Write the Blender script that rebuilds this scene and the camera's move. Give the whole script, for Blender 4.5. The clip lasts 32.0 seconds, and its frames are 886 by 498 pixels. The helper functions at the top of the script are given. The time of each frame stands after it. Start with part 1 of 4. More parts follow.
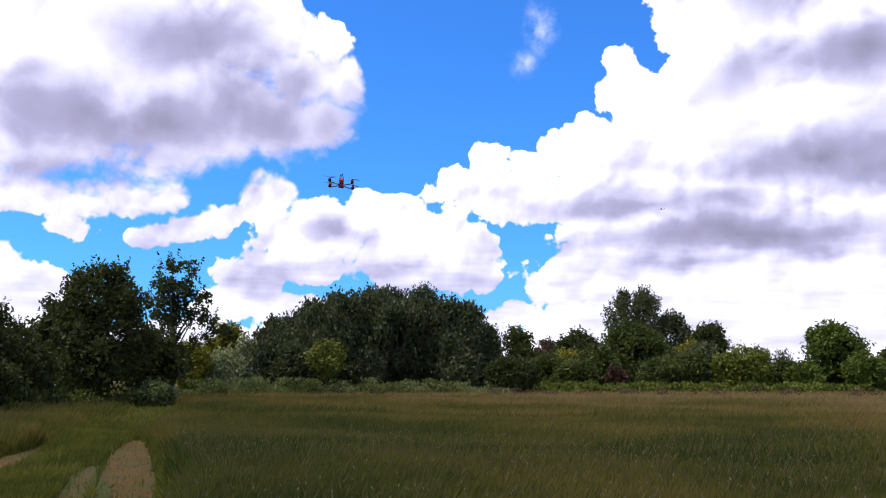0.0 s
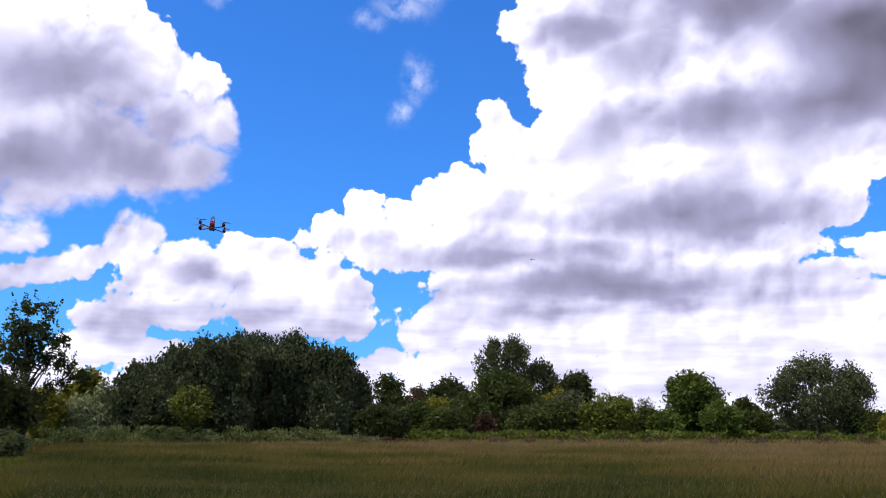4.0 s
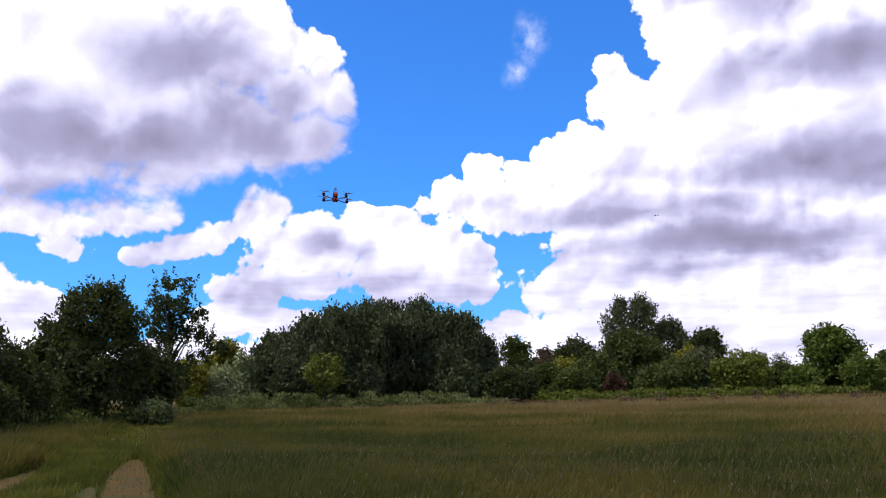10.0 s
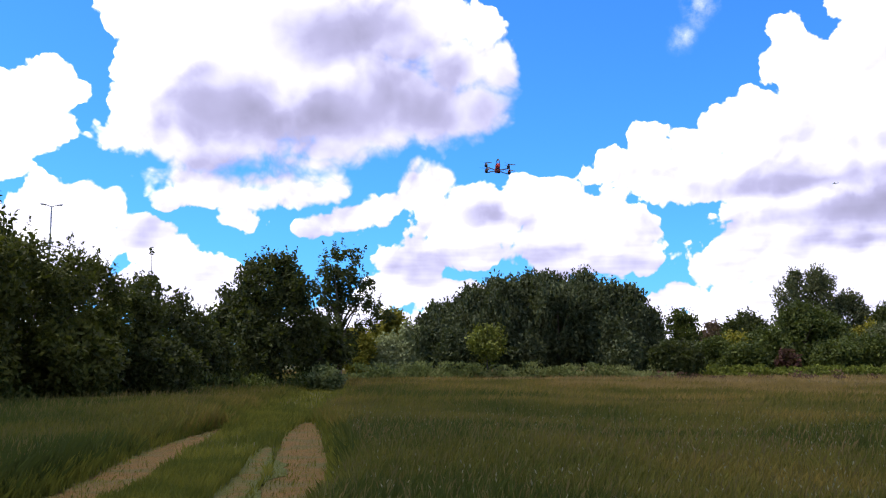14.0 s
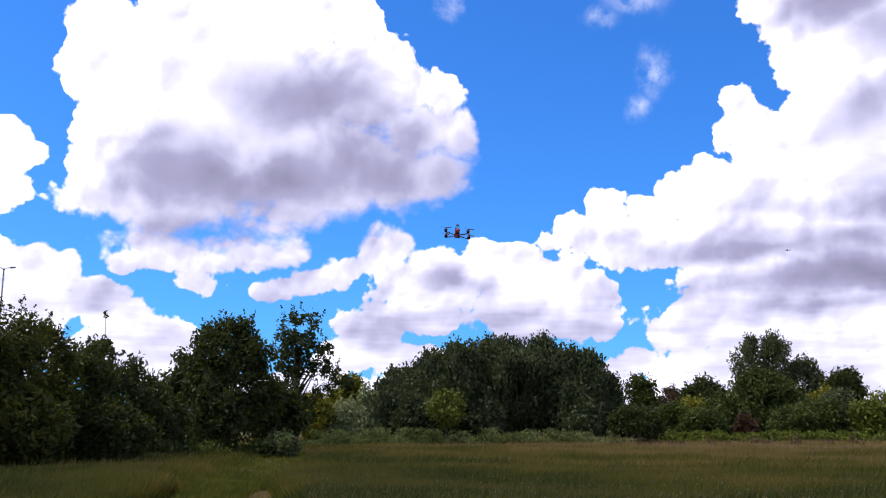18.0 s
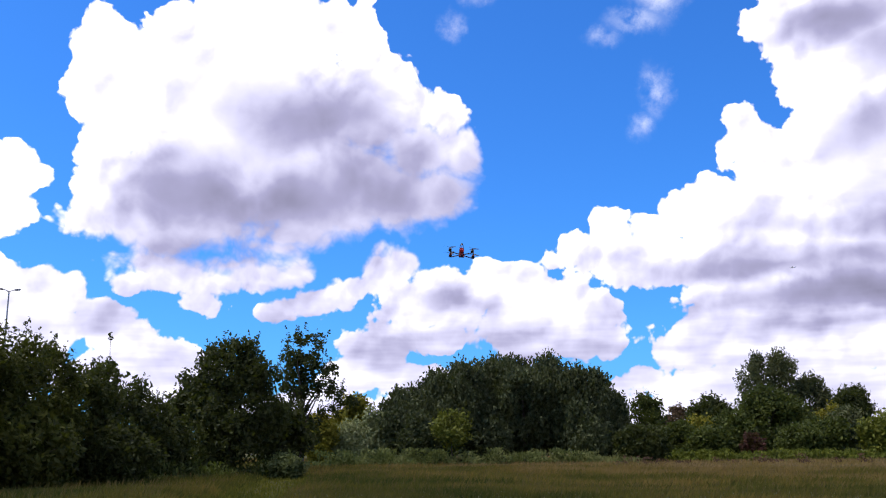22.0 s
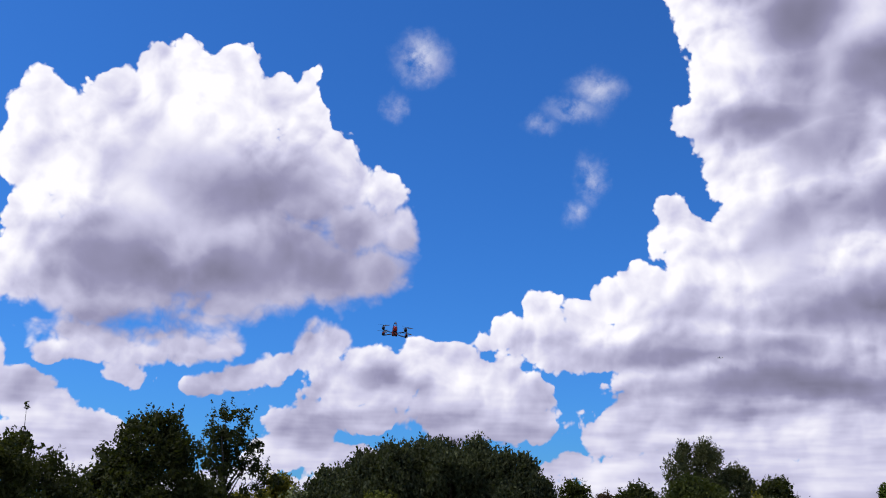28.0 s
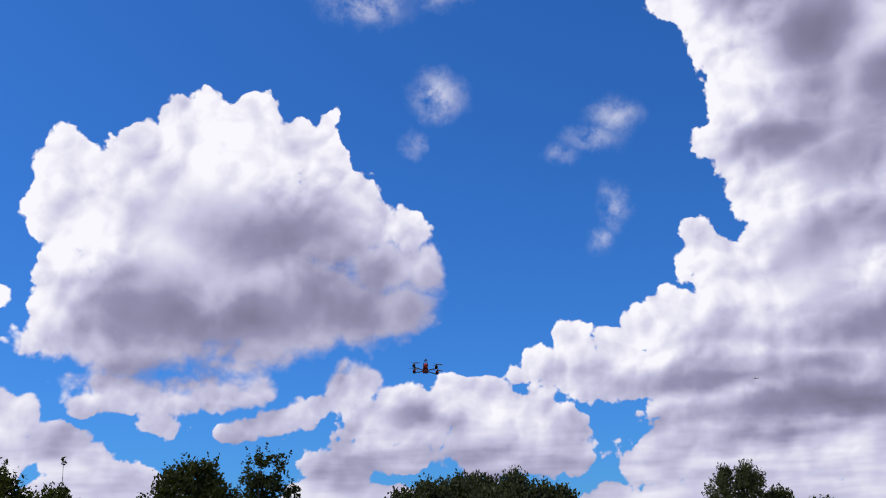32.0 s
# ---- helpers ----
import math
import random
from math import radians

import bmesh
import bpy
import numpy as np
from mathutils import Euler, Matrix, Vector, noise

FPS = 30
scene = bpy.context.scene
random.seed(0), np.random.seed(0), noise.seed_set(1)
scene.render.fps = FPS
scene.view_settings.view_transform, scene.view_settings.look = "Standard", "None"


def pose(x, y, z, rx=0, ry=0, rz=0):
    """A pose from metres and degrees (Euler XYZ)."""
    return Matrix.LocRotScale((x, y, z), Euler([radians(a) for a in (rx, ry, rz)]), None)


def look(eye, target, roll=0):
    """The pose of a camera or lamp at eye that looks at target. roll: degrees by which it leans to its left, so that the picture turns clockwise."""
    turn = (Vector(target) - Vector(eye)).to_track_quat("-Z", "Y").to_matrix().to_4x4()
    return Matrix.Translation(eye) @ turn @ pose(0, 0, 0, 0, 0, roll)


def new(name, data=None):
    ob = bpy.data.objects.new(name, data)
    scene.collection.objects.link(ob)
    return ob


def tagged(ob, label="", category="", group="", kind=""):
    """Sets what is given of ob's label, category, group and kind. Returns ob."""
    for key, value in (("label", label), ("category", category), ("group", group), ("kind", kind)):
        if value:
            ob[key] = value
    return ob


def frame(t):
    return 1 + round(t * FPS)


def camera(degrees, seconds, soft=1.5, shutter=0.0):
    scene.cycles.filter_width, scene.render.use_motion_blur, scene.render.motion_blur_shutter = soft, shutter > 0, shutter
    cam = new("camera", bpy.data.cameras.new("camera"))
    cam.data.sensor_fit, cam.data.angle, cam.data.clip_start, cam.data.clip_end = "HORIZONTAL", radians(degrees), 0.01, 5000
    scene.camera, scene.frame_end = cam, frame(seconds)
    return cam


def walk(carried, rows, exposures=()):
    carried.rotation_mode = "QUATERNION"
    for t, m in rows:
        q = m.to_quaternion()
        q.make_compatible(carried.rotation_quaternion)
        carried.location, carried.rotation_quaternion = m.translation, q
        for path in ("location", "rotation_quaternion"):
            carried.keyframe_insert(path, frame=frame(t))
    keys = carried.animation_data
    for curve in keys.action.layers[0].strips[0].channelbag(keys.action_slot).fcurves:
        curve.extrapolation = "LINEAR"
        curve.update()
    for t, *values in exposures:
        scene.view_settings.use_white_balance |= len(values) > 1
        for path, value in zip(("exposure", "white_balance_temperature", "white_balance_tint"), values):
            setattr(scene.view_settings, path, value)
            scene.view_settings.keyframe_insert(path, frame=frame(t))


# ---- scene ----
# ------------------------------------------------------------ camera
EYE = (0.0, 0.0, 1.6)
cam = camera(50.0, 32.0, soft=1.1)
# seconds, yaw to the left, pitch up, lean
TURNS = [
    (0, 4.54, 7.59, 0.28), (0.5, 3.63, 5.54, -0.51), (1, 3.58, 8.24, -0.4), (1.5, 2.63, 8.14, -0.33), (2, 0.65, 6.65, -0.03),
    (2.5, 0.2, 7.74, 0.43), (4.5, -3.9, 10.68, 0.34), (5, -4.25, 10.73, 0.68), (5.5, -5.45, 19.07, 1.33), (6, -6.97, 18.38, 2.2),
    (6.5, -7.48, 15.23, 2.25), (7, -5.23, 11.1, 1.28), (7.5, -2.62, 9.6, -0.13), (8, -1.23, 10.94, 0.4), (8.5, 0.13, 12.18, 0.27),
    (9, -0.12, 10.25, -0.16), (9.5, 2.91, 8.95, -0.82), (10, 4.25, 8.28, -1.08), (10.5, 4.06, 9.77, 0.02), (11, 3.01, 11.2, -0.25),
    (11.5, 1.75, 7.35, -0.86), (12, 2.48, 8.78, 0.35), (12.5, 3.5, 10, -0.55), (13, 9.4, 9.14, -1.04), (13.5, 15.6, 7.26, -1),
    (14, 14.12, 6.62, 0.09), (14.5, 14.45, 8.47, 1.43), (15, 13.29, 9.93, 0.76), (15.5, 11.53, 8.26, 0.31), (17.5, 9.82, 9.57, 0.44),
    (18, 11.66, 10.51, 0.01), (18.5, 12.72, 11.08, -1.5), (19, 12.56, 9.76, -1.16), (19.5, 11.9, 9.59, -0.07), (20, 11.17, 10.55, -0.49),
    (20.5, 10.07, 10.67, -1.07), (21, 10.91, 9.91, 0.45), (21.5, 11.6, 10.92, 0.16), (22, 11.92, 11.69, -0.32), (22.5, 12.73, 10.02, -0.24),
    (23, 13.51, 8.97, 1), (23.5, 13.24, 10.73, 0.38), (24, 12.54, 9.76, 0.07), (24.5, 12.85, 10.26, 0.48), (25, 12.89, 11.88, 0.17),
    (25.5, 12.05, 10.39, 1.19), (26, 11.97, 12.25, 2.47), (26.5, 8.68, 16.91, 1.84), (28.5, 7.96, 16.39, 0.88), (29, 10.9, 20.61, -0.59),
    (29.5, 11.29, 24.2, -0.57), (30, 10.62, 22.64, -0.02), (30.5, 8.34, 18.1, 0.11), (31, 9, 16.96, 0.51), (31.5, 9.41, 16.55, -0.25),
    (32, 9.5, 18.6, -1.66),
]
LIGHT = [(0, 0.22), (0.5, 0.37), (1, 0.34), (2.5, 0.2), (4.5, 0.02), (5, -0.08), (5.4, -0.6), (6.2, -0.82), (6.6, -0.65), (7.2, -0.2), (8, 0.0), (9, 0.0), (10, 0.12),
         (11, 0.2), (12.5, 0.22), (13, 0.2), (14, 0.42), (15, 0.25), (17.5, 0.08), (24.5, 0.06), (26, -0.04), (26.6, -0.55), (28.5, -0.46), (29, -0.62), (29.5, -1.0), (30.2, -0.95), (30.8, -0.62), (32, -0.56)]
walk(cam, [(t, pose(*EYE, 90 + p, 0, y) @ pose(0, 0, 0, 0, 0, r)) for t, y, p, r in TURNS], LIGHT)

# ------------------------------------------------------------ sun and sky
SUN_AZ, SUN_EL = 104.0, 59.0     # degrees to the left of +y, degrees up


def toward(az, el=0.0):
    """Unit vector at az degrees to the left of +y and el degrees up."""
    a, e = radians(az), radians(el)
    return Vector((-math.sin(a) * math.cos(e), math.cos(a) * math.cos(e), math.sin(e)))


sun_data = bpy.data.lights.new("sun", "SUN")
sun_data.energy, sun_data.angle, sun_data.color = 3.4, radians(1.0), (1.0, 0.95, 0.87)
sun = new("sun", sun_data)
sun.matrix_world = look(toward(SUN_AZ, SUN_EL) * 50, (0, 0, 0))

world = bpy.data.worlds.new("summer_sky")
scene.world = world
world.use_nodes = True
world.cycles.sampling_method, world.cycles.sample_map_resolution = "MANUAL", 512
NT = world.node_tree
NT.nodes.clear()


class Graph:
    """Short hand for nodes and links of one tree."""

    def __init__(self, tree):
        self.tree = tree

    def add(self, kind, *ins, out=0, **props):
        n = self.tree.nodes.new(kind)
        for k, v in props.items():
            setattr(n, k, v)
        for i, v in enumerate(ins):
            if v is None:
                continue
            if isinstance(v, bpy.types.NodeSocket):
                self.tree.links.new(v, n.inputs[i])
            else:
                n.inputs[i].default_value = v
        return n.outputs[out] if len(n.outputs) else n

    def math(self, op, a, b=None, c=None, clamp=False):
        return self.add("ShaderNodeMath", a, b, c, operation=op, use_clamp=clamp)

    def vec(self, op, a, b=None):
        return self.add("ShaderNodeVectorMath", a, b, operation=op, out=1 if op in ("LENGTH", "DOT_PRODUCT") else 0)

    def scaled(self, a, k):
        n = self.tree.nodes.new("ShaderNodeVectorMath")
        n.operation = "SCALE"
        self.tree.links.new(a, n.inputs[0])
        if isinstance(k, bpy.types.NodeSocket):
            self.tree.links.new(k, n.inputs["Scale"])
        else:
            n.inputs["Scale"].default_value = k
        return n.outputs[0]

    def noise(self, vec, scale, detail=4.0, rough=0.55, colour=False, distortion=0.0):
        n = self.tree.nodes.new("ShaderNodeTexNoise")
        self.tree.links.new(vec, n.inputs["Vector"])
        n.inputs["Scale"].default_value, n.inputs["Detail"].default_value = scale, detail
        n.inputs["Roughness"].default_value, n.inputs["Distortion"].default_value = rough, distortion
        return n.outputs["Color" if colour else "Fac"]

    def smooth(self, v, lo, hi, a=0.0, b=1.0):
        n = self.tree.nodes.new("ShaderNodeMapRange")
        n.interpolation_type = "SMOOTHSTEP"
        self.tree.links.new(v, n.inputs[0])
        for i, k in enumerate((lo, hi, a, b)):
            n.inputs[i + 1].default_value = k
        return n.outputs[0]

    def mix(self, f, a, b, blend="MIX"):
        n = self.tree.nodes.new("ShaderNodeMix")
        n.data_type, n.blend_type = "RGBA", blend
        for s, v in ((n.inputs[0], f), (n.inputs[6], a), (n.inputs[7], b)):
            if isinstance(v, bpy.types.NodeSocket):
                self.tree.links.new(v, s)
            else:
                s.default_value = v if s.type == "VALUE" else (*v, 1.0)
        return n.outputs[2]

    def ramp(self, f, stops):
        n = self.tree.nodes.new("ShaderNodeValToRGB")
        self.tree.links.new(f, n.inputs[0])
        e = n.color_ramp.elements
        while len(e) < len(stops):
            e.new(0.5)
        for el, (p, c) in zip(e, stops):
            el.position, el.color = p, (*c, 1.0)
        return n.outputs[0]


# Cumulus clouds of the sky: azimuth to the left, elevation, half width, half height, all in degrees.
CLOUD_TOWER = [(32.3, 22.6, 2.4, 2.1), (32.6, 19.9, 2.3, 2.5), (32.4, 15.8, 1.9, 2.8), (32.8, 12.6, 2.1, 1), (28.1, 23.1, 3, 2.5),
               (21.1, 24, 3.2, 2.3), (25.6, 25, 2.6, 2.4), (24.4, 26.5, 1.3, 1.3), (21.5, 26.5, 1.8, 1.6), (18.8, 25, 2.2, 1.8),
               (16.8, 26.2, 0.9, 1.1), (16.9, 23.8, 1.8, 2), (14.9, 22.1, 1.5, 1.3), (13.9, 20, 2, 1.7), (11.7, 19.5, 1.6, 1.5),
               (10.8, 17.3, 1.8, 2.2), (11.9, 14.9, 2.5, 2.1), (14.7, 14.8, 3.8, 2.5), (19.6, 15.3, 6.8, 3.7), (24.4, 19.3, 7.7, 5.9),
               (27.2, 14.7, 7, 3.4), (28.5, 12, 3.4, 1.4), (21.5, 12.5, 3.6, 1.3), (30.9, 13.7, 3.3, 2.2), (16.7, 20.2, 3.9, 3.4),
               (13.2, 17.4, 2.7, 2.2)]
CLOUD_SHELF = [(37.3, 15.4, 1.9, 1.5), (38, 13.2, 2.5, 2.5), (35.9, 15, 0.9, 1.1), (40.4, 12.9, 3.3, 3.3), (39.1, 10.9, 1.7, 0.9),
               (22.9, 10, 3.2, 1.1), (20.8, 10.2, 1.1, 0.9), (25.6, 9.5, 2, 1), (26.2, 8.2, 1.5, 0.7), (28.8, 9.7, 2.2, 1), (30.7, 9.3, 1.1, 0.8),
               (27.2, 10.1, 3.2, 0.8), (24.3, 10.7, 4.3, 0.8), (28.9, 10.7, 3.2, 1), (22.3, 11.5, 3.7, 0.8)]
CLOUD_LOW = [(35.1, 8.7, 1.8, 1.5), (37, 9.4, 1.1, 1.1), (37.8, 7.9, 1.7, 1.5), (33.7, 8.6, 1.2, 1.3), (35.9, 6.2, 3.2, 2.5), (31.8, 7, 2.1, 1.4),
             (29.9, 6.1, 1.9, 1.3), (27.7, 5.2, 2.1, 1.2), (30.1, 3.8, 4.6, 1.9), (37.5, 3.9, 2.8, 3.1), (25.7, 4.2, 1, 1), (41, 6.2, 2.9, 3.3)]
CLOUD_MIDDLE = [(15.6, 11.6, 0.7, 1), (14.1, 11, 1.3, 1), (15.4, 10.1, 1.9, 1.5), (17.2, 9.2, 1.9, 0.8), (19.9, 8.4, 2.7, 1), (21.9, 7.5, 1.5, 0.7),
                (12.3, 9.5, 1.7, 1.2), (12.3, 8.4, 3.8, 1.5), (9.2, 9.8, 1.2, 1.2), (7.5, 9.6, 2.1, 1.5), (5.1, 8.7, 2.2, 1.5), (2.6, 7.6, 1.7, 1.4),
                (6.9, 7, 3.7, 2), (3.8, 6, 3.2, 1.3), (1.5, 6, 0.9, 1), (14, 7.7, 2.1, 1), (14.9, 6.2, 2.2, 1.2), (17.4, 5.7, 1.4, 0.9),
                (16.1, 4.7, 2.7, 1.2), (17.4, 3.7, 2, 1), (13.3, 3.7, 2.4, 1.3), (12.3, 6.2, 2.6, 1), (9.3, 3.3, 2.7, 1.3)]
CLOUD_EDGE = [(-11.6, 28.3, 2.7, 2.5), (-10.5, 25.6, 2, 1.9), (-8.2, 23.8, 1.8, 1.4), (-11, 23.8, 2, 1.4), (-10.1, 22, 2, 1.7),
              (-10, 19.9, 1.7, 1.9), (-6.2, 18.4, 1.3, 1.2), (-7.2, 17, 2, 1.3), (-5.3, 16.6, 0.7, 1), (-4.2, 14, 1.8, 1.7), (-2.6, 13.4, 1.7, 1.5),
              (-0.9, 12.4, 1.7, 1.3), (1.6, 12.8, 1.4, 1.2), (3.6, 11.7, 1.4, 1.1), (5.1, 11, 1, 0.6), (-6.9, 12.6, 5.2, 2.6),
              (-12.6, 15.7, 4.6, 5.7), (-14.8, 21.8, 4.3, 4.6), (-16.3, 26.3, 4.4, 4.5), (-1.8, 10.1, 5.6, 1.3), (-8.8, 8.6, 5.9, 1.7),
              (-8.8, 15.7, 3.5, 2.3), (0.5, 11, 4.4, 1.2)]
CLOUD_GREAT = [(-18.5, 13.6, 9.8, 3.1), (-25.5, 12.5, 2.9, 1.9), (-22.9, 16.6, 8.6, 4.8), (-27.8, 20.1, 6.1, 5.5), (-34.1, 19.8, 5.4, 5.8),
               (-33.3, 25.8, 8.5, 5.6), (-23.2, 22.6, 7.8, 4.6), (-13.4, 12.1, 10.1, 1.8), (-8.3, 11.1, 8.6, 1.4), (-22.5, 29, 8.7, 4.4),
               (-11.7, 8.4, 9.1, 1.5), (-17.7, 8, 5.2, 1.5), (-6.5, 8.7, 4.5, 1), (-11.7, 6.7, 11, 1.5), (-6.9, 7, 4.8, 1.4), (-20.2, 6.1, 7.9, 1.3),
               (-22.5, 10.1, 4.1, 1.1), (-16.7, 9.2, 7.2, 1.1)]
CLOUD_BANK = [(-28.3, 9.8, 1.4, 1.2), (-26.1, 8.7, 1.8, 0.9), (-24.6, 8.3, 1.2, 0.8), (-29.5, 9.1, 1.7, 1.5), (-22.5, 8.8, 1.9, 1.1),
              (-26.9, 6.7, 4.4, 1.7), (-21.5, 7.1, 4.7, 1.5), (-1.8, 5.5, 1.5, 1.2), (-3.2, 5.3, 2.4, 1.4), (-0.3, 3.9, 1.5, 0.9),
              (-6.6, 5.4, 2, 1.1), (-9.3, 5.2, 2.4, 1.1), (-14.3, 5.4, 2, 1.1), (-19.8, 5, 3.5, 1.1), (-24.4, 4.3, 6, 1.9), (-4.9, 3.3, 6.7, 1.4),
              (-14.9, 3, 9.7, 1.4), (-25.7, 1.8, 7.3, 1.9), (1.9, 3.1, 1.3, 0.6), (-31.4, 6.3, 3.3, 3.3)]
CLOUD_CREST = [(-1.9, 37.1, 1.7, 1.4), (-3.7, 34.4, 1.6, 1.4), (-7, 32.5, 2.4, 1.9), (-8.5, 29.7, 1.3, 1.4), (-10.6, 31.9, 4.2, 3.7),
               (-6.6, 36.4, 4.9, 3.1), (-13.4, 36.7, 7, 4.1), (-9.5, 26.2, 2, 2.9), (-16.5, 41.4, 10.5, 4.1), (-5.3, 40.4, 4.4, 3),
               (-15.4, 32.8, 3.9, 3.6)]
CLOUD_CAP = [(-29.9, 30.2, 7.3, 2.7), (-16.6, 28.2, 9.2, 5.2), (-14.7, 22.6, 7.2, 4), (-13, 9.7, 11, 1.3), (-21.9, 10.2, 6.1, 1.1),
             (-14.8, 32.8, 4.2, 1.9), (-30.2, 32.6, 7.4, 2.4), (-21.6, 33, 5.6, 1.9)]
CLOUD_HORIZON = [(-15, 2.2, 22, 1.5), (-34, 3, 14, 1.8), (19, 1.8, 9, 1.4), (-5, 3.2, 6, 1.2), (-22, 0.9, 24, 1), (5, 1.2, 12, 1.5), (-9, 5, 6, 1.6), (-16.5, 4.6, 5, 1.3)]
WISPS = [(14.3, 37.6, 8.8, 3.0), (9.3, 35.0, 3.2, 2.0), (14.2, 33.0, 3.0, 1.2), (39.6, 35.2, 2.8, 1.2), (39.7, 32.7, 1.0, 0.6),
         (9.5, 27.7, 1.8, 1.4), (11.3, 24.9, 0.7, 0.8), (-2.0, 25.9, 1.6, 0.9), (-0.6, 24.7, 1.5, 0.6), (-1.4, 20.6, 0.8, 1.3),
         (-0.5, 18.6, 0.7, 0.8), (1.5, 23.8, 0.9, 0.5)]
# where the clouds are thick and turn a grey base to the ground
SHADE_DARK = [(-31.2, 20, 5.2, 3.4), (-26.5, 17.8, 6.1, 1.6), (-17.4, 12.2, 5.7, 1.3), (-26.9, 31, 6.9, 1.8), (-35.7, 20.7, 5.1, 4.2),
              (-21.7, 11.8, 3.6, 1), (-27.9, 22.5, 4.2, 2.5)]
SHADE_MID = [(-33.3, 28.1, 2.5, 2.7), (-13.2, 32.4, 3.1, 1.4), (-20.5, 24.6, 3.9, 2), (-18.9, 17.5, 3.8, 1), (-7.8, 10.3, 4.4, 0.5),
             (-13.6, 8, 6.3, 0.7), (-15.1, 29.2, 2.3, 1.6), (-11.8, 23.3, 2.2, 0.8)]
SHADE_TOWER = [(27.9, 15, 2.8, 2), (22.2, 13.6, 5.6, 1.7), (14.8, 16.5, 4.2, 3), (13, 13.9, 3.5, 1.9), (25.9, 11.4, 4.8, 1.2),
               (20.4, 12.1, 4.3, 1.1), (10.5, 16, 1.8, 2), (19.2, 19, 2.8, 1.7)]
SHADE_SOFT = [(6.4, 5.4, 4.3, 1.2), (11.8, 8.5, 2, 0.8), (19.1, 7.6, 3.6, 0.4), (15, 5.3, 1.7, 0.7), (21.9, 9.4, 2, 0.4), (31.1, 7.7, 1.8, 0.9),
              (29.9, 10.6, 2.1, 0.4), (-14.6, 25.3, 1.9, 1.8), (-15.7, 21.4, 2.1, 1.2), (-5.4, 10.5, 4.5, 0.5), (-8.1, 8.3, 4.7, 0.5),
              (-8.3, 6.6, 3.7, 0.4)]

g = Graph(NT)
ray = g.add("ShaderNodeTexCoord")            # Generated: the direction of the sky
sep = NT.nodes.new("ShaderNodeSeparateXYZ")
NT.links.new(ray, sep.inputs[0])
az = g.math("MULTIPLY", g.math("ARCTAN2", g.math("MULTIPLY", sep.outputs[0], -1.0), sep.outputs[1]), 57.2958)
el = g.math("MULTIPLY", g.math("ARCSINE", sep.outputs[2]), 57.2958)
flat = g.add("ShaderNodeCombineXYZ", az, el, 0.0)


def wander(vec, scale, amount, detail, rough):
    """Shifts a place of the sky by noise, in degrees."""
    n = g.vec("SUBTRACT", g.noise(ray, scale, detail, rough, colour=True), (0.5, 0.5, 0.5))
    return g.vec("ADD", vec, g.vec("MULTIPLY", n, (amount, amount, 0.0)))


def puffs(vec, rows, soft):
    """Depth inside the nearest of the rows' ellipses, in degrees; negative outside."""
    total = None
    for a, e, w, h in rows:
        m = g.add("ShaderNodeVectorMath", vec, (1 / w, 1 / h, 0), (-a / w, -e / h, 0), operation="MULTIPLY_ADD")
        k = min(w, h) ** 0.8
        d = g.math("MULTIPLY_ADD", g.vec("LENGTH", m), -k, k)
        total = d if total is None else g.math("SMOOTH_MAX", total, d, soft)
    return total


def heaps(vec):
    """Depth inside the heaped clouds of the view."""
    h = None
    for rows in (CLOUD_TOWER, CLOUD_SHELF, CLOUD_LOW, CLOUD_MIDDLE, CLOUD_EDGE, CLOUD_CREST, CLOUD_CAP, CLOUD_GREAT, CLOUD_BANK, CLOUD_HORIZON):
        d = puffs(vec, rows, 0.6)
        h = d if h is None else g.math("SMOOTH_MAX", h, d, 0.3)
    return h


def billow(shift, scale, detail, swirl):
    """Rounded heads of cumulus: 0 at the crown of each puff."""
    v = NT.nodes.new("ShaderNodeTexVoronoi")
    v.feature, v.inputs["Scale"].default_value = "SMOOTH_F1", scale
    v.inputs["Detail"].default_value, v.inputs["Roughness"].default_value = detail, 0.5
    v.inputs["Smoothness"].default_value, v.normalize = 0.25, True
    p = g.vec("ADD", ray, shift)
    p = g.vec("ADD", p, g.scaled(g.noise(p, 14.0, swirl, 0.5, colour=True), 0.035))
    NT.links.new(p, v.inputs["Vector"])
    return v.outputs["Distance"]


heap = g.math("SUBTRACT", heaps(wander(wander(flat, 9.0, 0.8, 1.0, 0.5), 30.0, 1.1, 3.0, 0.55)), 0.10)
# the same broken cloud cover goes on round the rest of the sky
cover = g.math("MULTIPLY_ADD", g.noise(ray, 3.2, 5.0, 0.55), 26.0, -13.0)
aside = g.vec("LENGTH", g.vec("MULTIPLY", g.vec("SUBTRACT", flat, (2.0, 15.0, 0.0)), (0.0245, 0.034, 0.0)))
heap = g.math("MAXIMUM", heap, g.math("SUBTRACT", cover, g.smooth(aside, 1.0, 1.25, 14.0, 0.0)))

lit = toward(62.0, 52.0)                               # up and to the left across the clouds
here, there = billow((0, 0, 0), 24.0, 1.0, 2.0), billow(tuple(lit * 0.012), 24.0, 1.0, 2.0)
fine_here, fine_there = billow((0, 0, 0), 62.0, 2.0, 3.0), billow(tuple(lit * 0.005), 62.0, 2.0, 3.0)
edge = g.math("ADD", heap, g.math("MULTIPLY_ADD", here, -1.1, 0.30))
edge = g.math("ADD", edge, g.math("MULTIPLY_ADD", fine_here, -1.25, 0.38))
# thick parts grey, thin rims and tops bright
drift = wander(wander(flat, 6.0, 4.0, 3.0, 0.5), 26.0, 0.9, 4.0, 0.5)


